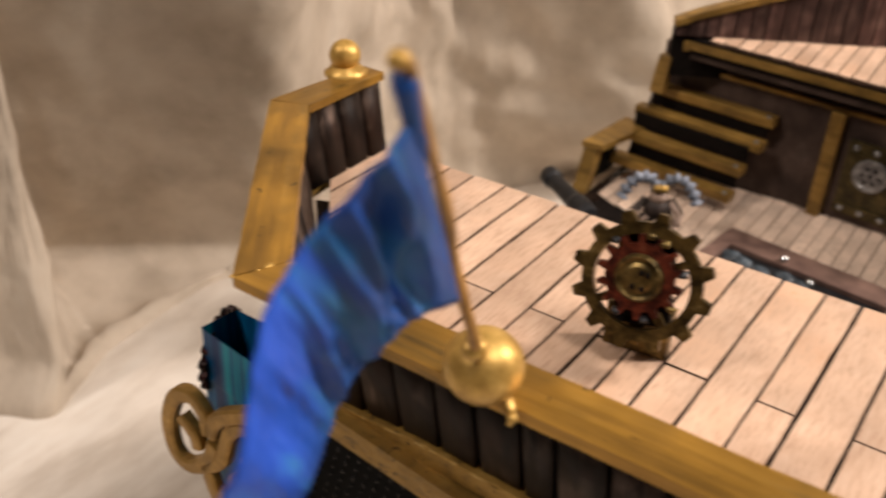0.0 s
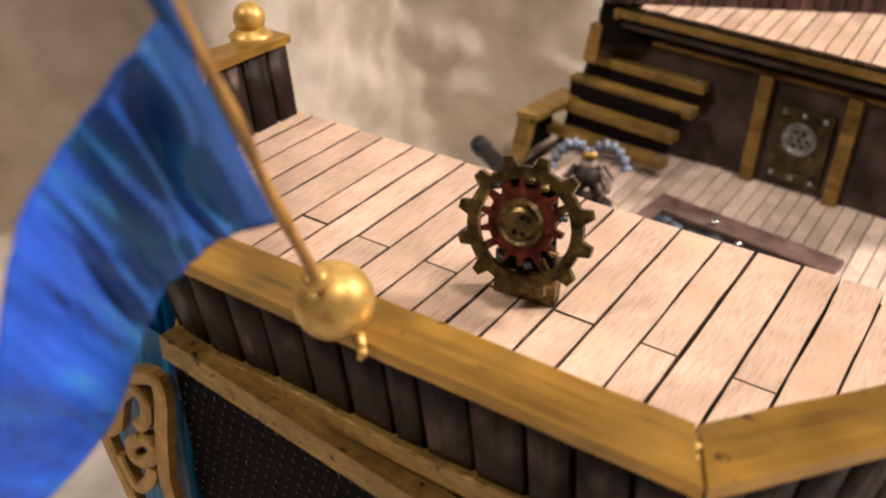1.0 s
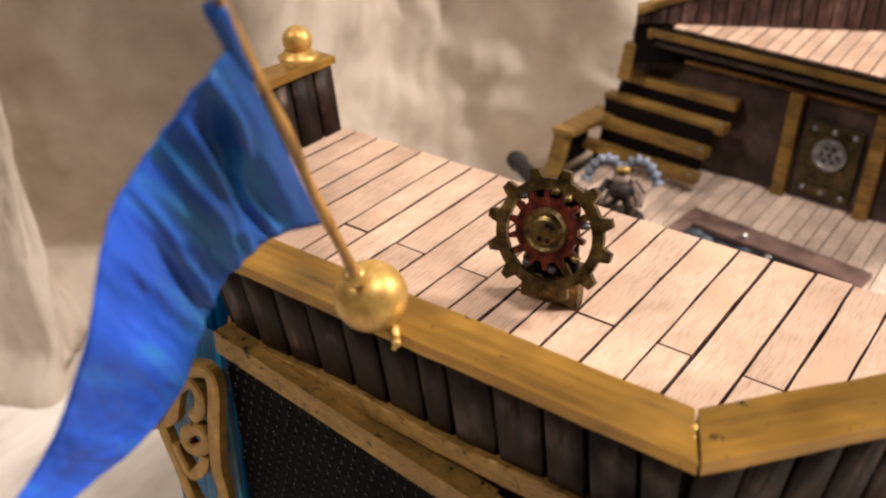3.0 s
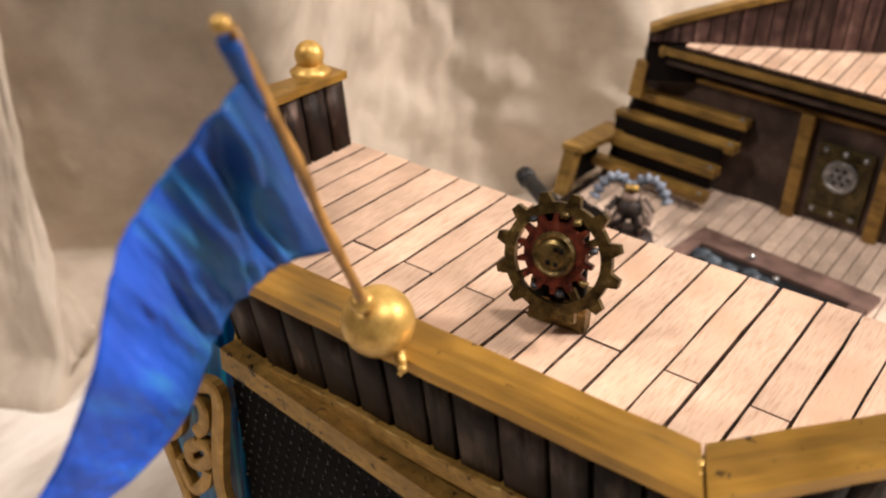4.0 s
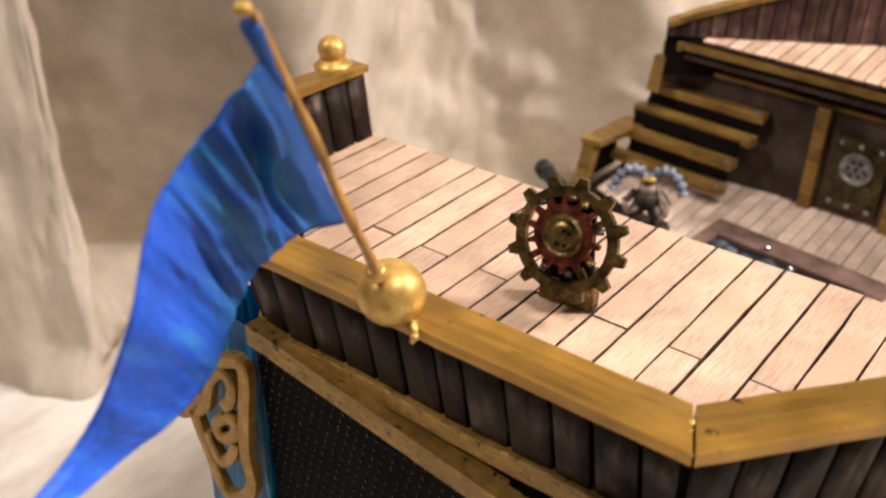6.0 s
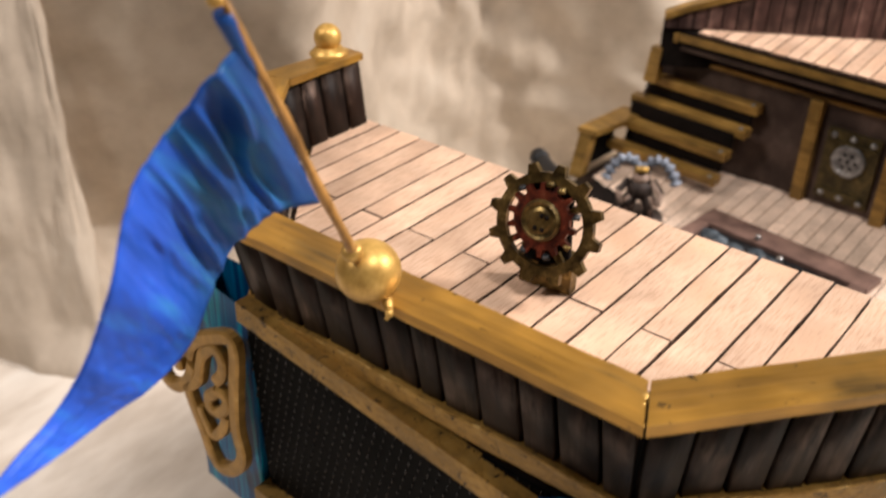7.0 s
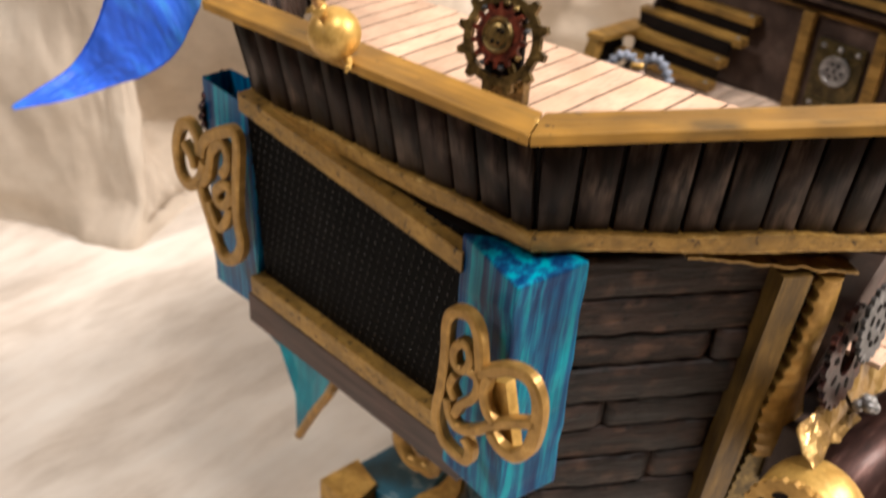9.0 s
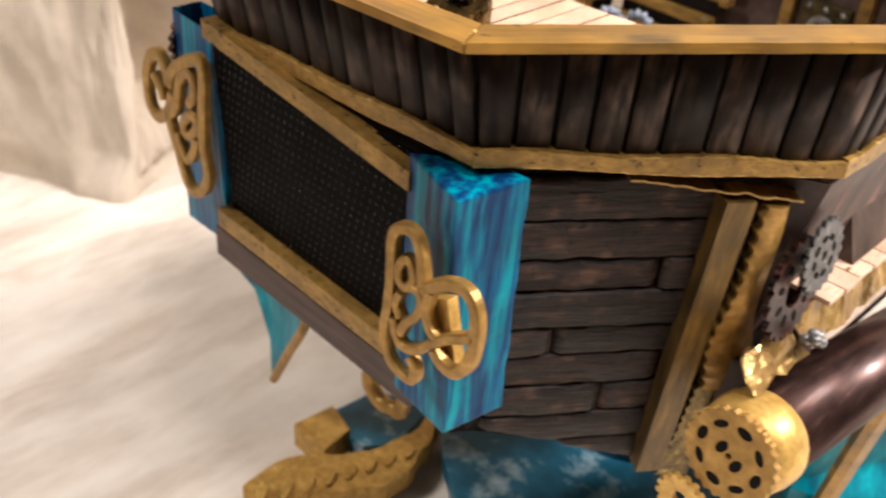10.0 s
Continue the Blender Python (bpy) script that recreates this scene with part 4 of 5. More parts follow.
    bm = gear(bmesh.new(), face, 20, 0.0110, 0.0098, 0.0016, 0.0012)
    disc = hull_part("side_gear", bm, PEWTER, "pale steel gear with black ovals for its holes", bevel=0.0002)
    # solid plate: black ovals give the holes their shade
    for i in range(8):
        a = 2 * math.pi * i / 8 + 0.2
        bm = lathe(bmesh.new(), [(0.0, 0.0008), (0.0010, 0.0008), (0.0013, 0.0004)], face @ Matrix.Rotation(a, 4, "Z") @ Matrix.Translation((0.0054, 0, 0)) @ Matrix.Diagonal((0.9, 1.4, 1, 1)), 10)
        ob = part("hole", bm, PITCH, disc)
        ob.matrix_parent_inverse = Matrix()


hull_side()


# ---- main deck, bulkhead wall, foredeck ----
WALL_Y = 0.2565


def fore():
    bm = bmesh.new()
    prism(bm, [(-0.1190, DECK_END - 0.004), (0.1000, DECK_END - 0.004), (0.1000, WALL_Y + 0.03), (-0.1190, WALL_Y + 0.03)], MAIN - 0.0045, MAIN - 0.0012)
    deck = group_part("main_deck", bm, PITCH, "greyed plank main deck")
    rnd = random.Random(21)
    x = -0.1190
    while x < 0.0995:
        w = min(rnd.uniform(0.0060, 0.0072), 0.1000 - x)
        cut = rnd.uniform(0.13, 0.21)
        for y0, y1 in ((DECK_END - 0.003, cut), (cut, WALL_Y - 0.0005)):
            bm = prism(bmesh.new(), [(-w / 2 + 0.0003, y0 + 0.0003), (w / 2 - 0.0003, y0 + 0.0003), (w / 2 - 0.0003, y1), (-w / 2 + 0.0003, y1)], -0.0014, rnd.uniform(-0.0002, 0.0002))
            ob = part("plank", bm, GREY_BEECH, deck)
            ob.matrix_local = Matrix.Translation((x + w / 2, 0, MAIN))
        x += w
    floor = MAIN + 0.0110
    # cabin front
    bm = bmesh.new()
    block(bm, (-0.0145, WALL_Y + 0.002, (floor + 0.139) / 2 - 0.001), (0.198, 0.004, 0.139 - floor + 0.002))
    fore_part("cabin_front", bm, BOARD_DULL, "dark cabin wall below the foredeck")
    bm = bmesh.new()
    block(bm, (XC, WALL_Y - 0.001, 0.1295), (0.150, 0.002, 0.0022))
    fore_part("wall_batten", bm, DULL_GOLD, "thin gold batten under the foredeck", bevel=0.0004)
    # dark strip added where the beam's shadow falls on the wall
    bm = bmesh.new()
    block(bm, (XC, 0.2500, 0.1392), (0.188, 0.0090, 0.0046))
    fore_part("lintel", bm, BOARD_DULL, "dark strip standing in for the shadow under the beam")
    for x0 in (-0.0245, 0.0148):
        bm = bmesh.new()
        block(bm, (x0, WALL_Y - 0.0022, (floor + 0.129) / 2), (0.0062, 0.0044, 0.129 - floor))
        fore_part("wall_post", bm, DULL_GOLD, "upright gold post", bevel=0.0006)
    # the machine door between the posts
    bm = bmesh.new()
    block(bm, (-0.0045, WALL_Y - 0.0012, 0.1000), (0.0255, 0.0024, 0.0360))
    door = fore_part("door", bm, OLIVE, "antique brass door panel with rivets and a pale dial", bevel=0.0006)

    def on_door(ob):
        ob.parent = door
        return ob
    face = Matrix.Translation((-0.0045, WALL_Y - 0.0032, 0.1042)) @ Matrix.Rotation(radians(90), 4, "X")
    bm = lathe(bmesh.new(), [(0.0, 0.0006), (0.0058, 0.0006), (0.0062, 0.0012), (0.0075, 0.0012), (0.0078, 0.0006), (0.0078, -0.0008)], face, 30)
    on_door(part("dial", bm, STEEL, None, "pale dial with black discs for its holes"))
    # black discs stand for the shaded holes of the dial
    for i in range(7):
        a = 2 * math.pi * i / 6
        r = 0.0036 if i < 6 else 0.0
        bm = lathe(bmesh.new(), [(0.0, 0.0009), (0.0008, 0.0009), (0.0009, 0.0004)], face @ Matrix.Translation((r * math.cos(a), r * math.sin(a), 0)), 10)
        on_door(part("dial_hole", bm, PITCH, None))
    for z in (0.1150, 0.0850):
        for x in (-0.0135, -0.0045, 0.0048):
            bm = bmesh.new()
            ball(bm, (x, WALL_Y - 0.0024, z), 0.0016, u=12, v=8)
            on_door(part("rivet", bm, STEEL, None, smooth=True))
    for z in (0.1125, 0.0870):
        bm = bmesh.new()
        block(bm, (-0.0045, WALL_Y - 0.0030, z), (0.0235, 0.0012, 0.0012))
        on_door(part("door_band", bm, OLIVE, None))
    # foredeck: beam, planks, rising bulwark
    bm = bmesh.new()
    hexa(bm, [(-0.1040, 0.2440, 0.1418), (0.0880, 0.2440, 0.1418), (0.0880, 0.2500, 0.1418), (-0.1040, 0.2500, 0.1418)], [(-0.1040, 0.2440, 0.1455), (0.0880, 0.2440, 0.1455), (0.0880, 0.2500, 0.1455), (-0.1040, 0.2500, 0.1455)])
    fore_part("deck_beam", bm, DULL_GOLD, "gold beam along the foredeck's edge", bevel=0.0008)
    bm = bmesh.new()
    block(bm, (-0.0992, 0.2458, 0.1430), (0.0068, 0.0052, 0.0052))
    fore_part("beam_end", bm, DULL_GOLD, "gold block at the beam's end", bevel=0.0009)
    bm = bmesh.new()
    prism(bm, [(-0.1030, 0.2445), (0.0860, 0.2445), (0.0860, 0.3700), (-0.0960, 0.2445)], 0.1395, 0.1468)
    fdeck = fore_part("foredeck", bm, PITCH, "pale beech plank foredeck")
    x = -0.1000
    while x < 0.0820:
        w = rnd.uniform(0.0060, 0.0072)
        def edge(v):
            u = XC - v
            return 0.2400 + (0.0945 - u) * 0.70 - 0.0009
        a, b = edge(x), edge(x + w)
        if min(a, b) > 0.2462:
            bm = prism(bmesh.new(), [(-w / 2 + 0.0003, 0.2446), (w / 2 - 0.0003, 0.2446), (w / 2 - 0.0003 - 0.12 * (b - 0.2446), b), (-w / 2 + 0.0003 - 0.12 * (a - 0.2446), a)], 0, 0.0016 + rnd.uniform(0, 0.0003))
            ob = stain_edges(part("plank", bm, BEECH, fdeck, bevel=0.00022), STAIN)
            ob.matrix_local = Matrix.Translation((x + w / 2, 0, 0.1466))
        x += w
    def at(s, z, out=0.0):
        u = 0.0945 * (1 - s)
        return Vector((XC - (u + out * 0.57), 0.2400 + 0.0945 * s * 0.70 + out * 0.82, z))
    def rise(s):
        return 0.0045 + 0.030 * min(1.0, s * 1.15) ** 0.85
    bm = bmesh.new()
    n = 18
    for i in range(n):
        f, g = 1.6 * i / n, 1.6 * (i + 1) / n
        hexa(bm, [at(f, 0.128), at(g, 0.128), at(g, 0.128, 0.004), at(f, 0.128, 0.004)], [at(f, 0.148 + rise(f)), at(g, 0.148 + rise(g)), at(g, 0.148 + rise(g), 0.004), at(f, 0.148 + rise(f), 0.004)])
    bmesh.ops.remove_doubles(bm, verts=bm.verts, dist=4e-5)
    wall = fore_part("bow_bulwark", bm, PITCH, "dark boarded bow bulwark rising forward")
    n = 27
    for i in range(n):
        f, g = 1.6 * i / n + 0.003, 1.6 * (i + 1) / n - 0.003
        bm = hexa(bmesh.new(), [at(f, 0.1485, -0.0018), at(g, 0.1485, -0.0018), at(g, 0.1485, -0.0001), at(f, 0.1485, -0.0001)], [at(f, 0.148 + rise(f) - 0.0003, -0.0018), at(g, 0.148 + rise(g) - 0.0003, -0.0018), at(g, 0.148 + rise(g) - 0.0003, -0.0001), at(f, 0.148 + rise(f) - 0.0003, -0.0001)])
        part("board", bm, BOW, wall)
    bm = bmesh.new()
    n = 18
    for i in range(n):
        f, g = 1.6 * i / n, 1.6 * (i + 1) / n
        hexa(bm, [at(f, 0.148 + rise(f), -0.003), at(g, 0.148 + rise(g), -0.003), at(g, 0.148 + rise(g), 0.005), at(f, 0.148 + rise(f), 0.005)], [at(f, 0.151 + rise(f), -0.003), at(g, 0.151 + rise(g), -0.003), at(g, 0.151 + rise(g), 0.005), at(f, 0.151 + rise(f), 0.005)])
    bmesh.ops.remove_doubles(bm, verts=bm.verts, dist=1e-5)
    fore_part("bow_rail", bm, DULL_GOLD, "gold rail rising along the bow")
    # bow planking below
    bm = hexa(bmesh.new(), [at(0.32, 0.054, -0.006), at(1.6, 0.054, -0.006), at(1.6, 0.054, -0.002), at(0.32, 0.054, -0.002)], [at(0.32, 0.1285, -0.001), at(1.6, 0.1285, -0.001), at(1.6, 0.1285, 0.0035), at(0.32, 0.1285, 0.0035)])
    fore_part("bow_wall", bm, BOARD_X, "dark planked bow")


fore()


# ---- flag on its ball ----
def flag():
    root = Vector((-0.0096, -0.0646, 0.178))
    th = thing("flag", "blue paper pennant on a stick in a gold ball", "flag")
    th.matrix_world = VIEW_FIT @ Matrix.Translation(root)

    def put(name, bm, material, label="", **more):
        ob = part(name, bm, material, th, label, **more)
        ob.matrix_parent_inverse = Matrix.Translation(root).inverted()
        return ob

    foot, head = Vector((-0.0090, -0.0680, 0.1880)), Vector((0.0015, -0.1010, 0.2450))
    bm = bmesh.new()
    ball(bm, (-0.0096, -0.0646, 0.1844), 0.0064, 0.98, 36, 22)
    drip = spline([(-0.0056, -0.0640, 0.178 + 0.0012), (-0.0040, -0.0650, 0.178 + 0.0004), (-0.0030, -0.0660, 0.178 + 0.0002), (-0.0030, -0.0664, 0.178 - 0.0003), (-0.0031, -0.0667, 0.178 - 0.0008)], 4)
    tube(bm, drip, [0.0013 - 0.00006 * k + 0.0001 * math.sin(k * 0.9) for k in range(len(drip))], 8)
    put("ball", bm, GOLD, "bright gold painted wooden ball with a glue drip", smooth=True)
    bm = bmesh.new()
    lathe(bm, [(0.0, -0.0006), (0.0015, -0.0003), (0.0021, 0.0008), (0.0019, 0.0020), (0.0012, 0.0026), (0.0, 0.0026)], Matrix.Translation(foot + (head - foot) * 0.045) @ (head - foot).to_track_quat("Z", "Y").to_matrix().to_4x4(), 16)
    put("socket", bm, GOLD, smooth=True)
    bm = bmesh.new()
    path = [foot.lerp(head, i / 12) + Vector((0.0003 * math.sin(i), 0, 0)) for i in range(13)]
    tube(bm, path, [0.00100 - 0.00003 * i + 0.00014 * math.sin(i * 1.9) for i in range(13)], 10)
    put("stick", bm, WOOD_POLE, "ochre painted twig", smooth=True)
    # pennant: its upper and lower edges
    upper = spline([(-0.0002, -0.0982, 0.2388), (-0.0008, -0.1036, 0.2346), (-0.0050, -0.1070, 0.2281), (-0.0059, -0.1120, 0.2230), (-0.0048, -0.1158, 0.2187), (-0.0025, -0.1207, 0.2112), (-0.0055, -0.1240, 0.2003), (-0.0072, -0.1293, 0.1926), (-0.0045, -0.1377, 0.1905), (-0.0010, -0.1440, 0.1902)], 18)
    lower = spline([(-0.0046, -0.0812, 0.2072), (-0.0054, -0.0897, 0.2084), (-0.0074, -0.0959, 0.2057), (-0.0097, -0.0988, 0.1994), (-0.0090, -0.1034, 0.1936), (-0.0095, -0.1075, 0.1884), (-0.0090, -0.1138, 0.1864), (-0.0079, -0.1220, 0.1863), (-0.0050, -0.1325, 0.1872), (-0.0010, -0.1436, 0.1896)], 18)
    n, m = len(upper), 26
    front, back = [], []

    def crease(s, at, near, far, height):
        """A sharp ridge across the paper that falls off over unlike widths."""
        d = s - at
        return height * max(0.0, 1 - abs(d) / (near if d < 0 else far))
    for i in range(n):
        s = i / (n - 1)
        a, b = [], []
        for j in range(m + 1):
            v = j / m
            p = upper[i].lerp(lower[i], v)
            fold = 0.0007 * math.sin(s * 46 - v * 3.0 + 0.6) * math.exp(-((s - 0.13) / 0.08) ** 2) * (0.3 + 0.7 * v)
            fold += 0.00015 * math.sin(s * 95 + v * 5) * math.exp(-((s - 0.28) / 0.15) ** 2) + 0.0005 * noise.noise(Vector((s * 7, v * 3, 0.4)))
            fold += 0.0016 * math.sin(v * math.pi) * (1 - s) - 0.0044 * math.exp(-((s - 0.125 + 0.03 * v) / 0.034) ** 2) * (0.12 + 0.88 * math.sin(v * 2.6)) + 0.0014 * v * math.exp(-((s - 0.20) / 0.022) ** 2)
            fold += 0.00036 * math.sin(s * 150 + v * 7 + 3 * noise.noise(Vector((s * 12, v * 4, 2)))) * math.exp(-((s - 0.16) / 0.14) ** 2) + 0.0003 * noise.noise(Vector((s * 60, v * 8, 5)))
            bend = 0.012 * noise.noise(Vector((v * 2.2, s * 4, 9)))
            fold += crease(s, 0.085 + 0.02 * v + bend, 0.020, 0.009, 0.0020) + crease(s, 0.165 + bend, 0.030, 0.020, 0.0012) + crease(s, 0.205 + 0.01 * v - bend, 0.009, 0.016, 0.0012)
            fold += crease(s, 0.30 + 0.02 * v + bend, 0.014, 0.010, 0.0013 * (0.35 + v)) - crease(s, 0.335 + 0.015 * v + bend, 0.010, 0.020, 0.0010 * (0.3 + v))
            fold += crease(s, 0.43 - 0.05 * v, 0.050, 0.020, 0.0007) + crease(s, 0.56 - 0.06 * v, 0.075, 0.040, 0.0007) + crease(s, 0.70, 0.060, 0.050, 0.0004)
            fold *= 0.35 + 0.65 * min(1.0, 5 * v, 5 * (1 - v))
            x = p.x + fold * min(1, s * 10)
            a.append(Vector((x + 0.00028, p.y, p.z)))
            b.append(Vector((x - 0.00028, p.y, p.z)))
        front.append(a)
        back.append(b)
    bm = bmesh.new()
    fa = [[bm.verts.new(p) for p in r] for r in front]
    ba = [[bm.verts.new(p) for p in r] for r in back]
    for i in range(n - 1):
        for j in range(m):
            bm.faces.new((fa[i][j], fa[i + 1][j], fa[i + 1][j + 1], fa[i][j + 1]))
            bm.faces.new((ba[i][j], ba[i][j + 1], ba[i + 1][j + 1], ba[i + 1][j]))
        bm.faces.new((fa[i][0], ba[i][0], ba[i + 1][0], fa[i + 1][0]))
        bm.faces.new((fa[i][m], fa[i + 1][m], ba[i + 1][m], ba[i][m]))
    for j in range(m):
        bm.faces.new((fa[0][j], fa[0][j + 1], ba[0][j + 1], ba[0][j]))
        bm.faces.new((fa[-1][j], ba[-1][j], ba[-1][j + 1], fa[-1][j + 1]))
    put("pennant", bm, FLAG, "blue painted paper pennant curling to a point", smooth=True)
    bm = bmesh.new()
    path = [foot.lerp(head, 0.80 + 0.175 * i / 8) + Vector((-0.0008, -0.0007, 0)) for i in range(9)]
    tube(bm, path, [0.0010, 0.0011, 0.0012, 0.0011, 0.0012, 0.0013, 0.0013, 0.0014, 0.0013], 10)
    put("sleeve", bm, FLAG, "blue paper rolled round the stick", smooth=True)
    bm = bmesh.new()
    ball(bm, head + Vector((-0.0007, -0.0010, 0.0004)), 0.0012, 0.9, 16, 10)
    put("tip", bm, GOLD, "gold painted tip", smooth=True)


flag()


# ---- ball on the far rail ----
def rail_ball():
    c = Vector((-0.1262, 0.0395, RAIL - DROP[0] - 0.0001))
    th = thing("rail_finial", "gold ball on a spread gold foot on the far rail", "finial", c)
    bm = bmesh.new()
    ball(bm, (0, 0, 0.0060), 0.0047, 1.0, 24, 14)
    part("ball", bm, GOLD, th, smooth=True)
    bm = bmesh.new()
    lathe(bm, [(0.0, 0.0), (0.0064, 0.0), (0.0066, 0.0009), (0.0052, 0.0018), (0.0044, 0.0030), (0.0, 0.0034)], Matrix())
    part("foot", bm, GOLD, th, smooth=True)


rail_ball()


# ---- steering wheel of gears ----
def wheel():
    base = Vector((-0.0090, 0.0014, DECK + 0.0001))
    th = thing("ship_wheel", "steering wheel of antique brass and red bronze gears", "ship wheel", base)
    th.rotation_euler = (radians(-4), 0, radians(7))
    hub = Vector((0, -0.0038, 0.0190))
    face = Matrix.Translation(hub) @ Matrix.Rotation(radians(-13), 4, "X") @ Matrix.Rotation(radians(90), 4, "X") @ Matrix.Rotation(radians(8), 4, "Z") @ Matrix.Diagonal((0.97, 0.97, 1, 1))
    bm = gear(bmesh.new(), face, 12, 0.0157, 0.0133, 0.0107, 0.0018, 0.42)
    part("outer_gear", bm, BRASS, th, "antique brass gear ring with twelve teeth", bevel=0.0002)
    for i in range(4):
        bm = bmesh.new()
        block(bm, (0, 0, 0), (0.0018, 0.0036, 0.0012), face @ Matrix.Rotation(i * math.pi / 2 + 0.5, 4, "Z") @ Matrix.Translation((0, 0.0095, 0)))
        part("spoke", bm, BRASS, th)
    front = face @ Matrix.Translation((0, 0.0014, 0.0016))
    bm = gear(bmesh.new(), front, 14, 0.0095, 0.0076, 0.0030, 0.0016, 0.42)
    part("inner_gear", bm, RED_BRASS, th, "red bronze gear", bevel=0.0002)
    bm = lathe(bmesh.new(), [(0.0, 0.0), (0.0054, 0.0), (0.0054, 0.0014), (0.0047, 0.0022), (0.0041, 0.0018), (0.0034, 0.0017), (0.0026, 0.0021), (0.0, 0.0022)], face @ Matrix.Translation((0, 0.0014, 0.0014)), 26)
    part("hub", bm, BRASS, th, "brass hub with worn face", smooth=False)
    for x, y in ((0.0008, 0.0014), (0.0022, 0.0010), (-0.0010, -0.0018), (0.0010, -0.0022)):
        bm = bmesh.new()
        ball(bm, front @ Vector((x, y, 0.0021)), 0.0006, 1.0, 8, 6)
        part("pin", bm, PITCH, th)
    rnd = random.Random(6)
    for a in (1.0, 1.35, 2.2, 4.2, 4.9, 5.6, 0.2):
        bm = bmesh.new()
        ball(bm, (0, 0, 0), 0.0011, 0.7, 8, 6)
        for v in bm.verts:
            v.co *= 1 + 0.6 * noise.noise(v.co * 1500 + Vector((a * 5, 0, 0)))
        ob = part("glue_blob", bm, GUN if rnd.random() < 0.6 else BRASS, th, "dark shiny glue blob", smooth=True)
        ob.location = front @ Vector((0.0094 * math.cos(a), 0.0094 * math.sin(a), 0.0004))
    bm = bmesh.new()
    prism(bm, [(-0.0072, -0.0012), (0.0072, -0.0012), (0.0072, 0.0024), (-0.0072, 0.0024)], 0.0, 0.0108)
    part("stand", bm, BRASS, th, "dull brass stand", bevel=0.0005)
    bm = bmesh.new()
    block(bm, (0, 0, 0), (0.0128, 0.0215, 0.0018), face @ Matrix.Translation((0, 0.0005, -0.0024)))
    part("back_plate", bm, PITCH, th, "blackened plate behind the gears", bevel=0.0005)
    bm = gear(bmesh.new(), Matrix.Translation((0, -0.0018, 0.0085)) @ Matrix.Rotation(radians(90), 4, "X"), 10, 0.0062, 0.0050, 0.0020, 0.0012, 0.5)
    part("lower_gear", bm, BRASS, th, bevel=0.0002)


wheel()


# ---- staircase ----
def stairs():
    at = Vector((-0.090, 0.240, MAIN + 0.0110))
    th = thing("staircase", "open gold-painted stair with a side board, against the dark cabin", "staircase")
    th.matrix_world = FORE @ Matrix.Translation(at)
    inv = Matrix.Translation(at).inverted()

    def put(name, bm, material, label="", **more):
        ob = part(name, bm, material, th, label, **more)
        ob.matrix_parent_inverse = inv
        return ob
    steps = [(0.0868, 0.2260, -0.1180, -0.0542), (0.0980, 0.2328, -0.1215, -0.0542), (0.1080, 0.2426, -0.1173, -0.0508), (0.1180, 0.2506, -0.1145, -0.0505)]
    for z, y, x0, x1 in steps:
        bm = bmesh.new()
        block(bm, ((x0 + x1) / 2, y + 0.0015, z - 0.0020), (x1 - x0, 0.0070, 0.0046))
        put("tread", bm, DULL_GOLD, "gold tread", bevel=0.0005)
        bm = bmesh.new()
        ball(bm, (x1 - 0.003, y - 0.001, z + 0.0006), 0.0011, 1.0, 8, 6)
        put("nail", bm, STEEL)
    # black sheets stand in for the shaded open gaps under the treads
    for z, y, x0, x1 in steps[:3]:
        bm = bmesh.new()
        block(bm, ((x0 + x1) / 2 + 0.002, y + 0.0070, z + 0.0040), (x1 - x0 - 0.008, 0.0014, 0.0072))
        put("riser", bm, PITCH, "black sheet standing in for the shaded gap between treads")
    bm = bmesh.new()
    hexa(bm, [(-0.1232, 0.1990, 0.0735), (-0.1162, 0.1990, 0.0735), (-0.1162, 0.2050, 0.0735), (-0.1232, 0.2050, 0.0735)], [(-0.1228, 0.2062, 0.0978), (-0.1158, 0.2062, 0.0978), (-0.1158, 0.2122, 0.0978), (-0.1228, 0.2122, 0.0978)])
    put("post", bm, DULL_GOLD, "gold newel post", bevel=0.0006)
    bm = bmesh.new()
    hexa(bm, [(-0.1236, 0.2045, 0.0962), (-0.1130, 0.2065, 0.0962), (-0.1090, 0.2445, 0.0958), (-0.1232, 0.2445, 0.0958)], [(-0.1236, 0.2045, 0.0990), (-0.1130, 0.2065, 0.0990), (-0.1090, 0.2445, 0.0988), (-0.1232, 0.2445, 0.0988)])
    put("side_rail", bm, DULL_GOLD, "gold sloping side board", bevel=0.0005)
    bm = bmesh.new()
    hexa(bm, [(-0.1150, 0.2300, (MAIN + 0.0110)), (-0.1136, 0.2300, (MAIN + 0.0110)), (-0.1120, 0.2560, (MAIN + 0.0110)), (-0.1134, 0.2560, (MAIN + 0.0110))], [(-0.1150, 0.2400, 0.0930), (-0.1136, 0.2400, 0.0930), (-0.1104, 0.2560, 0.1300), (-0.1118, 0.2560, 0.1300)])
    put("stringer", bm, BOARD_DULL, "dark stringer", bevel=0.0005)
    # added black panel that darkens the open space below the side board
    bm = bmesh.new()
    block(bm, (-0.1218, 0.2215, 0.0855), (0.0014, 0.0260, 0.0205))
    put("side_panel", bm, PITCH, "black panel standing in for the dark under the side board")
    bm = bmesh.new()
    hexa(bm, [(-0.1105, 0.2395, 0.1182), (-0.1035, 0.2395, 0.1182), (-0.1020, 0.2395, 0.1372), (-0.1080, 0.2395, 0.1372)], [(-0.1105, 0.2440, 0.1182), (-0.1035, 0.2440, 0.1182), (-0.1020, 0.2440, 0.1372), (-0.1080, 0.2440, 0.1372)])
    put("post", bm, DULL_GOLD, "gold upper post", bevel=0.0005)


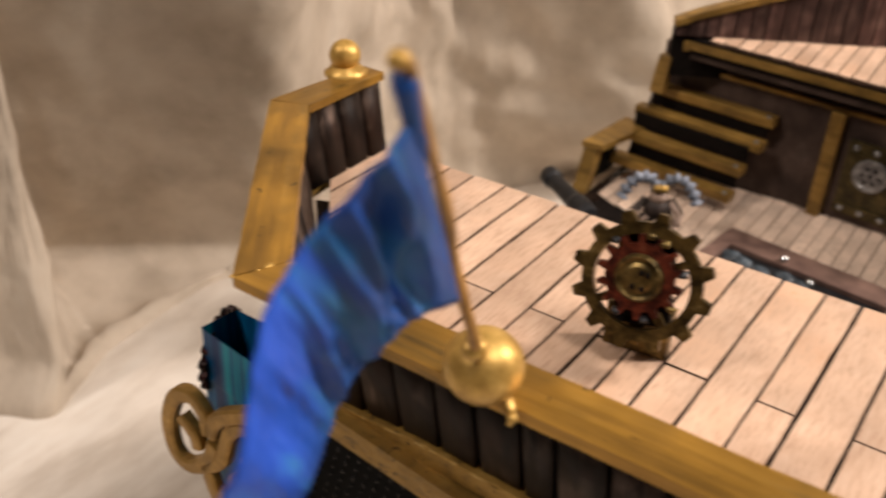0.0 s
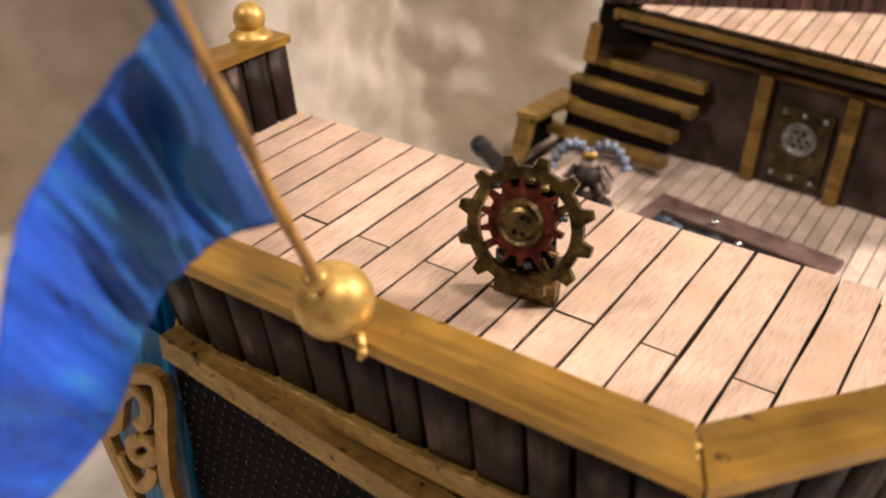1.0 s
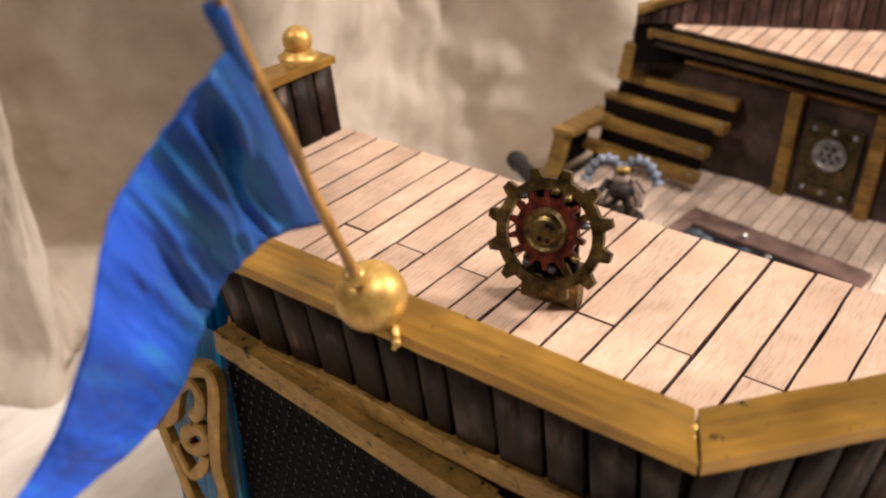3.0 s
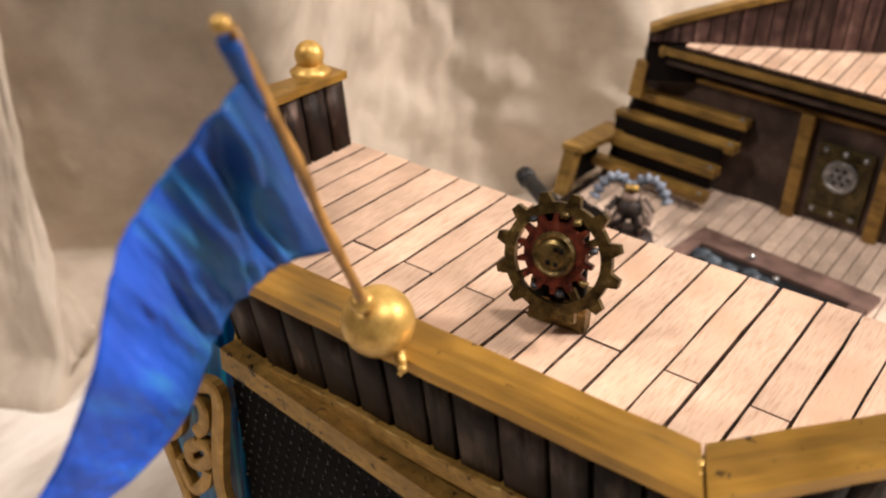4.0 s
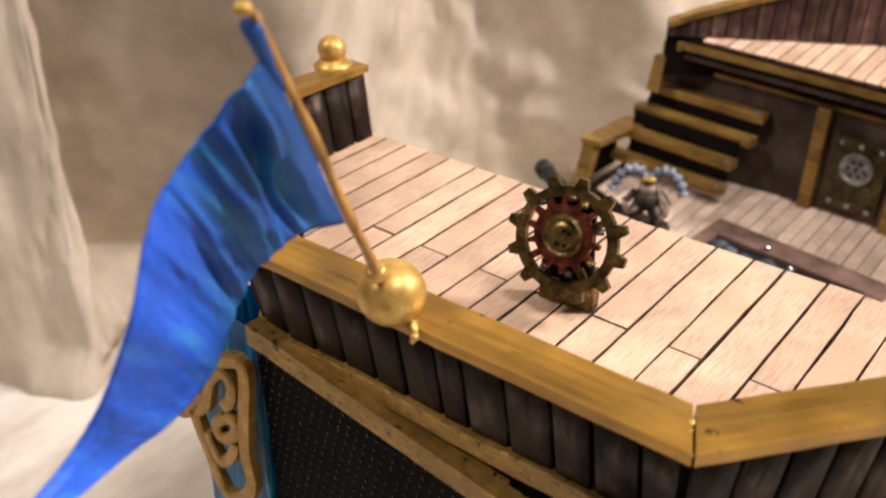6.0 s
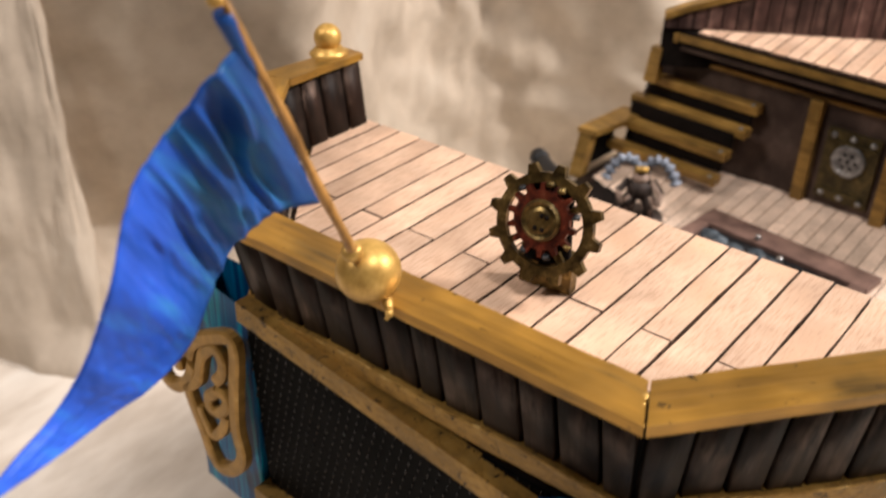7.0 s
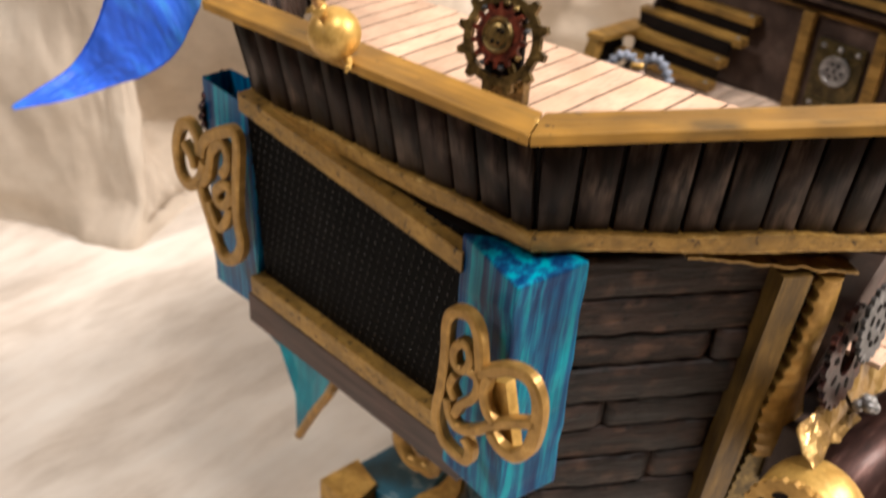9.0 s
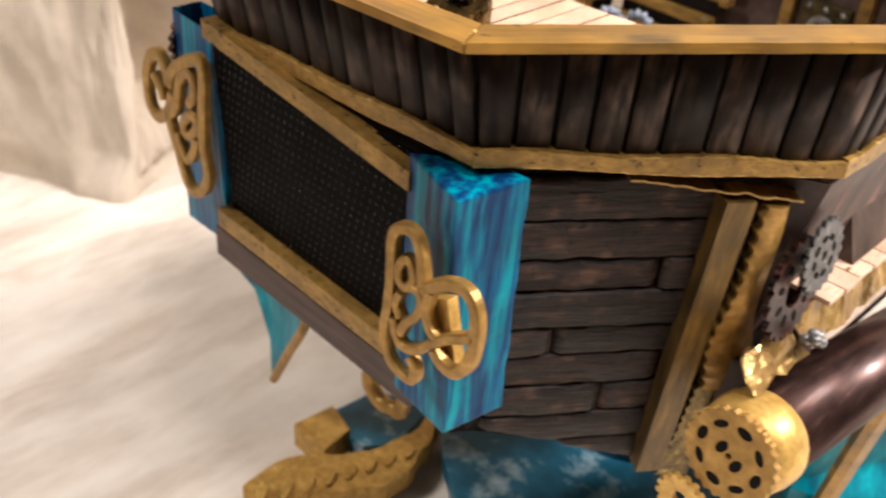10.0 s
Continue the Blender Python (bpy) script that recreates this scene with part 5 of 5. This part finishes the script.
stairs()


# ---- hatch on the main deck ----
def hatch():
    at = Vector((-0.0155, 0.1785, MAIN + 0.0002))
    th = thing("deck_hatch", "brown wooden hatch frame with a black well and glass beads", "hatch", at)
    th.rotation_euler = (0, 0, radians(-8))
    for name, c, s in (("frame_board", (0, 0.0205, 0.0016), (0.0830, 0.0135, 0.0032)), ("frame_board", (0, -0.0235, 0.0016), (0.0830, 0.0075, 0.0032)),
                       ("frame_board", (-0.0377, -0.0030, 0.0016), (0.0065, 0.0334, 0.0032)), ("frame_board", (0.0377, -0.0030, 0.0016), (0.0065, 0.0334, 0.0032))):
        bm = bmesh.new()
        block(bm, c, s)
        part(name, bm, HATCH, th, bevel=0.0004)
    # thin black slab on the deck in place of a shaded well
    bm = bmesh.new()
    block(bm, (0, 0, 0.0005), (0.0690, 0.0404, 0.0008))
    part("well", bm, GUN, th, "flat black sheet standing in for the hatch's dark well")
    for x, y in ((-0.0110, 0.0165), (0.0040, 0.0100)):
        bm = bmesh.new()
        ball(bm, (x, y, 0.0044 if y > 0.0138 else 0.0025), 0.0016, 1.0, 14, 10)
        part("bead", bm, GLASS, th, "clear glass bead", smooth=True)
    # grey-blue lumps heaped in the well
    rnd = random.Random(12)
    for x, y, r in ((-0.0310, 0.0085, 0.0046), (-0.0240, 0.0070, 0.0044), (-0.0160, 0.0060, 0.0040), (-0.0060, 0.0080, 0.0050), (0.0010, 0.0060, 0.0044)):
        bm = bmesh.new()
        ball(bm, (0, 0, 0), r, 0.55, 14, 9)
        for v in bm.verts:
            v.co *= 1 + 0.35 * noise.noise(v.co * 260 + Vector((x * 900, 0, 0)))
        ob = part("lump", bm, SLATE, th, "grey-blue modelled lump", smooth=True)
        ob.location = (x, y, 0.0002)
        ob.rotation_euler = (0, 0, rnd.uniform(0, 3))


hatch()


# ---- deck gun ----
def deck_gun():
    at = Vector((-0.0935, 0.1395, MAIN + 0.0002))
    th = thing("deck_gun", "small black gun barrel raised over the far side", "cannon", at)
    tip, tail = Vector((-0.1185, 0.1575, 0.0960)) - at, Vector((-0.0860, 0.1340, 0.0967)) - at
    turn = (tip - tail).to_track_quat("Z", "Y").to_matrix().to_4x4()
    length = (tip - tail).length
    bm = lathe(bmesh.new(), [(0.0, 0.0), (0.0036, 0.0008), (0.0046, 0.004), (0.0046, 0.012), (0.0038, 0.014), (0.0034, length - 0.006), (0.0042, length - 0.005), (0.0042, length), (0.0022, length), (0.0022, length - 0.008), (0.0, length - 0.008)], Matrix.Translation(tail) @ turn, 20)
    part("barrel", bm, GUN, th, smooth=False)
    bm = bmesh.new()
    for s in (-1, 1):
        hexa(bm, [(s * 0.0045 - 0.001, -0.006, 0), (s * 0.0045 + 0.001, -0.006, 0), (s * 0.0045 + 0.001, 0.006, 0), (s * 0.0045 - 0.001, 0.006, 0)],
             [(s * 0.0045 - 0.001, -0.003, 0.0300), (s * 0.0045 + 0.001, -0.003, 0.0300), (s * 0.0045 + 0.001, 0.002, 0.0300), (s * 0.0045 - 0.001, 0.002, 0.0300)])
    part("carriage", bm, BOARD_DULL, th)


deck_gun()


# ---- game figure: one plain mesh ----
def figure():
    bm = bmesh.new()
    lathe(bm, [(0.0, 0.0), (0.0125, 0.0), (0.0118, 0.0030), (0.0, 0.0032)], Matrix(), 24)
    dark = len(bm.faces)
    tube(bm, [Vector(p) for p in ((-0.005, 0, 0.003), (-0.0055, 0, 0.008), (-0.003, 0, 0.014))], [0.0024, 0.0034, 0.0036], 10)
    tube(bm, [Vector(p) for p in ((0.005, 0, 0.003), (0.0055, 0, 0.008), (0.003, 0, 0.014))], [0.0024, 0.0034, 0.0036], 10)
    legs = len(bm.faces)
    ball(bm, (0, 0, 0.0175), 0.0062, 0.95, 14, 10)
    torso = len(bm.faces)
    ball(bm, (0, -0.0010, 0.0235), 0.0042, 0.95, 14, 10)
    tube(bm, [Vector(p) for p in ((-0.005, 0, 0.021), (-0.0095, -0.002, 0.016), (-0.0085, -0.005, 0.011))], [0.0022, 0.0020, 0.0016], 8)
    tube(bm, [Vector(p) for p in ((0.005, 0, 0.021), (0.0095, -0.002, 0.016), (0.0085, -0.005, 0.011))], [0.0022, 0.0020, 0.0016], 8)
    body = len(bm.faces)
    for s in (-1, 1):
        path = spline([(s * 0.0015, 0.001, 0.0275), (s * 0.0050, 0.001, 0.0310), (s * 0.0095, 0.000, 0.0310), (s * 0.0135, -0.001, 0.0270), (s * 0.0160, -0.002, 0.0215)], 6)
        tube(bm, path, [0.0022 + 0.0009 * math.sin(i * 1.7) for i in range(len(path))], 8)
    horns = len(bm.faces)
    block(bm, (0.0, -0.0045, 0.0285), (0.0060, 0.0016, 0.0030))
    bm.faces.ensure_lookup_table()
    for i, f in enumerate(bm.faces):
        near_face = f.calc_center_median().y < -0.0025
        f.material_index = 0 if i < dark else (1 if i % 3 == 0 else 0) if i < legs else 0 if i < torso else (1 if near_face else 0) if i < body else 2 if i < horns else 3
    ob = part("toy_figure", bm, [LEATHER, SKIN, GREYBLUE, GOLD], smooth=True)
    ob.matrix_world = pose(-0.0780, 0.1830, MAIN + 0.0002, 0, 0, 25)
    tagged(ob, "small painted game figure with grey-blue horn shapes on a dark base", "figurine")


figure()


# ---- side engine, platform, foil ----
def engine():
    a, b = Vector((0.1106, -0.0087, 0.0745)), Vector((0.1213, 0.1460, 0.0559))
    th = thing("side_engine", "dark brown engine drum with a gold gear cap", "engine")
    th.matrix_world = VIEW_FIT @ Matrix.Translation(a)
    inv = Matrix.Translation(a).inverted()

    def put(name, bm, material, label="", **more):
        ob = part(name, bm, material, th, label, **more)
        ob.matrix_parent_inverse = inv
        return ob
    turn = Matrix.Translation(a) @ (b - a).to_track_quat("Z", "Y").to_matrix().to_4x4()
    length = (b - a).length
    bm = lathe(bmesh.new(), [(0.0, 0.004), (0.0131, 0.004), (0.0131, length), (0.0, length)], turn @ Matrix.Translation((0, 0.0, 0)), 48)
    put("drum", bm, COPPER, "glossy dark brown drum", smooth=True)
    bm = lathe(bmesh.new(), [(0.0, -0.0040), (0.0092, -0.0039), (0.0120, -0.0026), (0.0136, 0.0004), (0.0143, 0.0060), (0.0142, 0.0095), (0.0134, 0.0112), (0.0125, 0.0114)], turn, 40)
    put("cap", bm, GOLD, "rounded gold end cap", smooth=True)
    face = turn @ Matrix.Translation((0, 0, -0.0046))
    bm = gear(bmesh.new(), face, 26, 0.0136, 0.0128, 0.0010, 0.0022, 0.5)
    put("cap_gear", bm, SATIN, "satin gold gear plate with black ovals for its holes")
    # the dark of each hole is a black oval on the plate
    for i in range(10):
        ring = i < 8
        a = 2 * math.pi * i / 8 + 0.2 if ring else math.pi * (i - 8) + 0.5
        r = 0.0090 if ring else 0.0030
        m = face @ Matrix.Rotation(a, 4, "Z") @ Matrix.Translation((r, 0, -0.0012)) @ Matrix.Diagonal((0.62 if ring and i % 2 else 0.8, 1.3, 1, 1))
        bm = lathe(bmesh.new(), [(0.0, -0.0001), (0.0017, -0.0001), (0.0020, 0.0004)], m, 14)
        put("hole", bm, PITCH)
    bm = gear(bmesh.new(), Matrix.Translation((0.1024, -0.0174, 0.0555)) @ Matrix.Rotation(radians(90), 4, "X"), 14, 0.0075, 0.0064, 0.0024, 0.0020, 0.5)
    put("small_gear", bm, GOLD, "small gold gear under the cap")
    # added dark block that closes the bright gap between drum and hull
    bm = bmesh.new()
    block(bm, (0.0990, 0.0240, 0.0740), (0.0130, 0.0300, 0.0240))
    put("bracket", bm, BOARD_DULL, "dark block filling the gap to the hull", bevel=0.001)


engine()


FOIL_NEAR = [(0.1078, -0.0048, 0.0893), (0.1092, 0.0262, 0.0868), (0.1020, 0.0170, 0.0995), (0.1008, -0.0010, 0.0945)]
FOIL_FAR = [(0.1068, 0.0270, 0.0880), (0.1105, 0.1045, 0.0850), (0.1055, 0.1045, 0.0990), (0.1010, 0.0215, 0.0990)]


def platform():
    at = Vector((0.1150, 0.0650, 0.0980))
    th = thing("side_platform", "narrow pale plank platform with crumpled gold foil edging", "platform")
    th.matrix_world = VIEW_FIT @ Matrix.Translation(at)
    inv = Matrix.Translation(at).inverted()
    rnd = random.Random(8)
    for i in range(7):
        y = 0.0480 + i * 0.0098
        bm = bmesh.new()
        block(bm, (0.0980 + rnd.uniform(-0.0003, 0.0003), y - 0.008, 0.0992), (0.0180, 0.0092, 0.0018))
        ob = part("plank", bm, BEECH, th, bevel=0.0003)
        ob.matrix_parent_inverse = inv

    def foil(corners, rows, cols, crease, seed, label):
        """A thin sheet between four corners, creased into flat facets, with torn edges."""
        bm = bmesh.new()
        low0, low1, top1, top0 = (Vector(c) for c in corners)
        side, grid = random.Random(seed), []
        normal = (low1 - low0).cross(top0 - low0).normalized()
        for i in range(rows + 1):
            f = (i + (side.uniform(-0.3, 0.3) if 0 < i < rows else 0)) / rows
            line = []
            for j in range(cols + 1):
                g = (j + side.uniform(-0.3, 0.3)) / cols
                p = low0.lerp(low1, f).lerp(top0.lerp(top1, f), g)
                line.append(bm.verts.new(p + normal * side.uniform(-crease, crease)))
            grid.append(line)
        for p, q in zip(grid, grid[1:]):
            for j in range(cols):
                bm.faces.new((p[j], q[j], q[j + 1]))
                bm.faces.new((p[j], q[j + 1], p[j + 1]))
        bmesh.ops.subdivide_edges(bm, edges=bm.edges[:], cuts=2, use_grid_fill=True)
        for v in bm.verts:
            v.co += normal * 0.0006 * noise.noise(v.co * 260 + Vector((seed, 0, 0)))
        bmesh.ops.solidify(bm, geom=bm.faces[:], thickness=0.0005)
        ob = part("foil", bm, GOLD_LEAF, th, label)
        ob.matrix_parent_inverse = inv
    foil(FOIL_NEAR, 5, 3, 0.0009, 1, "crumpled gold foil")
    foil(FOIL_FAR, 12, 2, 0.0008, 5, "gold foil edging")
    bm = bmesh.new()
    for k in range(5):
        ball(bm, (0.1080 + 0.0008 * k, 0.0215 + 0.0021 * (k % 3), 0.0945 + 0.0013 * (k % 2)), 0.0019, 1.0, 10, 7)
    ob = part("lug", bm, STEEL, th, "lumpy silver lug")
    ob.matrix_parent_inverse = inv
    bm = bmesh.new()
    hexa(bm, [(0.0880, 0.0590, 0.1002), (0.1025, 0.0590, 0.1002), (0.1025, 0.1180, 0.1002), (0.0880, 0.1180, 0.1002)], [(0.0860, 0.0605, 0.1215), (0.0945, 0.0605, 0.1215), (0.0945, 0.1140, 0.1215), (0.0860, 0.1140, 0.1215)])
    ob = part("housing", bm, BOARD_DULL, th, "dark housing on the platform", bevel=0.0008)
    ob.matrix_parent_inverse = inv


platform()


# ---- fins and the painted base ----
def plate(points, thick, axis):
    bm = bmesh.new()
    n = Vector(axis).normalized() * thick / 2
    a, b = [bm.verts.new(Vector(p) - n) for p in points], [bm.verts.new(Vector(p) + n) for p in points]
    bm.faces.new(a[::-1])
    bm.faces.new(b)
    for i in range(len(a)):
        j = (i + 1) % len(a)
        bm.faces.new((a[i], a[j], b[j], b[i]))
    return bm


def fins():
    left = [(-0.1000, 0.000, 0.056), (-0.1320, -0.006, 0.016), (-0.1300, -0.009, 0.007), (-0.1130, -0.009, 0.002), (-0.1000, -0.011, -0.017), (-0.1000, -0.011, -0.0415), (-0.0850, -0.014, -0.016), (-0.0623, -0.0200, 0.0211), (-0.0600, -0.0200, 0.0560)]
    hull_own(part("fin", plate(left, 0.0022, (0.25, 0.95, 0.2)), TEAL_FLAT, None, "flat teal fin under the hull"))
    bm = tube(bmesh.new(), spline([(-0.1000, -0.011, -0.0415), (-0.0850, -0.014, -0.016), (-0.0623, -0.0200, 0.0211), (-0.0600, -0.0200, 0.0560)], 5), 0.0022, 8)
    hull_own(part("fin_edge", bm, GOLD_Z, None, "gold edge of the fin"))
    right = [(0.1120, 0.069, 0.056), (0.0980, 0.102, -0.030), (0.0950, 0.112, -0.070), (0.1580, 0.156, -0.056), (0.1680, 0.196, 0.004), (0.1300, 0.206, 0.056)]
    hull_own(part("fin", plate(right, 0.0022, (0.9, -0.4, 0.1)), TEAL_FLAT, None, "flat teal fin under the hull"))
    bm = tube(bmesh.new(), spline([(0.1250, 0.067, 0.0600), (0.1120, 0.1040, -0.0256), (0.1060, 0.114, -0.070)], 6), 0.0042, 8)
    hull_own(part("fin_edge", bm, GOLD_Z, None, "gold edge of the fin"))
    bm = lathe(bmesh.new(), [(0.0, GROUND + 0.008), (0.030, GROUND + 0.008), (0.020, -0.04), (0.016, 0.02), (0.030, 0.054), (0.0, 0.054)], Matrix.Translation((XC + 0.02, 0.12, 0)), 28)
    hull_own(part("stand_column", bm, CLOUDS, None, "cloud-painted stand column", smooth=True))
    bm = bmesh.new()
    outline = [(XC + 0.02 + (0.080 + 0.006 * math.sin(a * 5)) * math.cos(a), 0.105 + (0.085 + 0.006 * math.cos(a * 4)) * math.sin(a)) for a in (2 * math.pi * i / 40 for i in range(40))]
    prism(bm, outline, GROUND + 0.0035, GROUND + 0.012)
    hull_own(part("stand_base", bm, CLOUDS, None, "blue base painted with white clouds", bevel=0.001))
    # teal and gold bracket at the stand's corner
    bm = prism(bmesh.new(), [(-0.085, 0.012), (-0.083, 0.036), (-0.073, 0.042), (-0.056, 0.048), (-0.050, 0.026), (-0.053, 0.014), (-0.058, 0.008), (-0.066, 0.007)], GROUND + 0.004, -0.0650)
    hull_own(part("stand_bracket", bm, CLOUDS, None, "cloud-painted teal bracket of the stand", bevel=0.001))
    bm = prism(bmesh.new(), [(-0.088, -0.009), (-0.086, 0.0125), (-0.0685, 0.0085), (-0.066, -0.0085)], GROUND + 0.004, -0.0625)
    hull_own(part("bracket_end", bm, GOLD, None, "gold end block of the bracket", bevel=0.0012))
    wing = spline([(-0.071, -0.049, 0), (-0.074, -0.038, 0), (-0.074, -0.026, 0), (-0.068, -0.013, 0), (-0.058, -0.002, 0), (-0.050, 0.024, 0), (-0.052, 0.048, 0), (-0.046, 0.044, 0), (-0.038, 0.027, 0), (-0.033, 0.004, 0), (-0.043, -0.016, 0), (-0.057, -0.033, 0)], 5, True)
    bm = prism(bmesh.new(), [(p.x + (0.0014 * (i % 4 > 1) if p.x > -0.056 else 0), p.y) for i, p in enumerate(wing)], GROUND + 0.005, -0.0635)
    wing_ob = hull_own(part("stand_scroll", bm, GOLD, None, "gold wing-shaped scroll along the stand", bevel=0.0008))
    # feathers carved along the wing's edge
    for k in range(8):
        f = k / 7
        foot, way = Vector((-0.0675 + 0.0255 * f ** 0.8, -0.0400 + 0.0640 * f)), Vector((0.62 - 0.25 * f, -0.78)).normalized()
        cross = Vector((-way.y, way.x))
        long, wide = 0.0125 - 0.0035 * f, 0.0026
        lobe = [foot + way * (long * u) + cross * (wide * w) for u, w in ((0, -0.7), (0.4, -1.0), (0.8, -0.8), (1.0, -0.1), (0.93, 0.5), (0.6, 0.9), (0.2, 0.8))]
        feather = part("feather", prism(bmesh.new(), [tuple(p) for p in lobe], GROUND + 0.006, -0.0622 + 0.0004 * (k % 2)), GOLD, None, "gold carved feather", bevel=0.0006)
        feather.parent = wing_ob
    bm = bmesh.new()
    tube(bm, spline([(-0.0390, -0.0040, 0.004), (-0.0420, -0.0040, -0.006), (-0.0360, -0.0040, -0.013), (-0.0280, -0.0040, -0.012), (-0.0210, -0.0040, -0.004), (-0.0200, -0.004, 0.056)], 6), [0.0034] * 31, 8)
    hull_own(part("keel_hook", bm, SATIN, None, "gold hook below the hull", smooth=True))


fins()
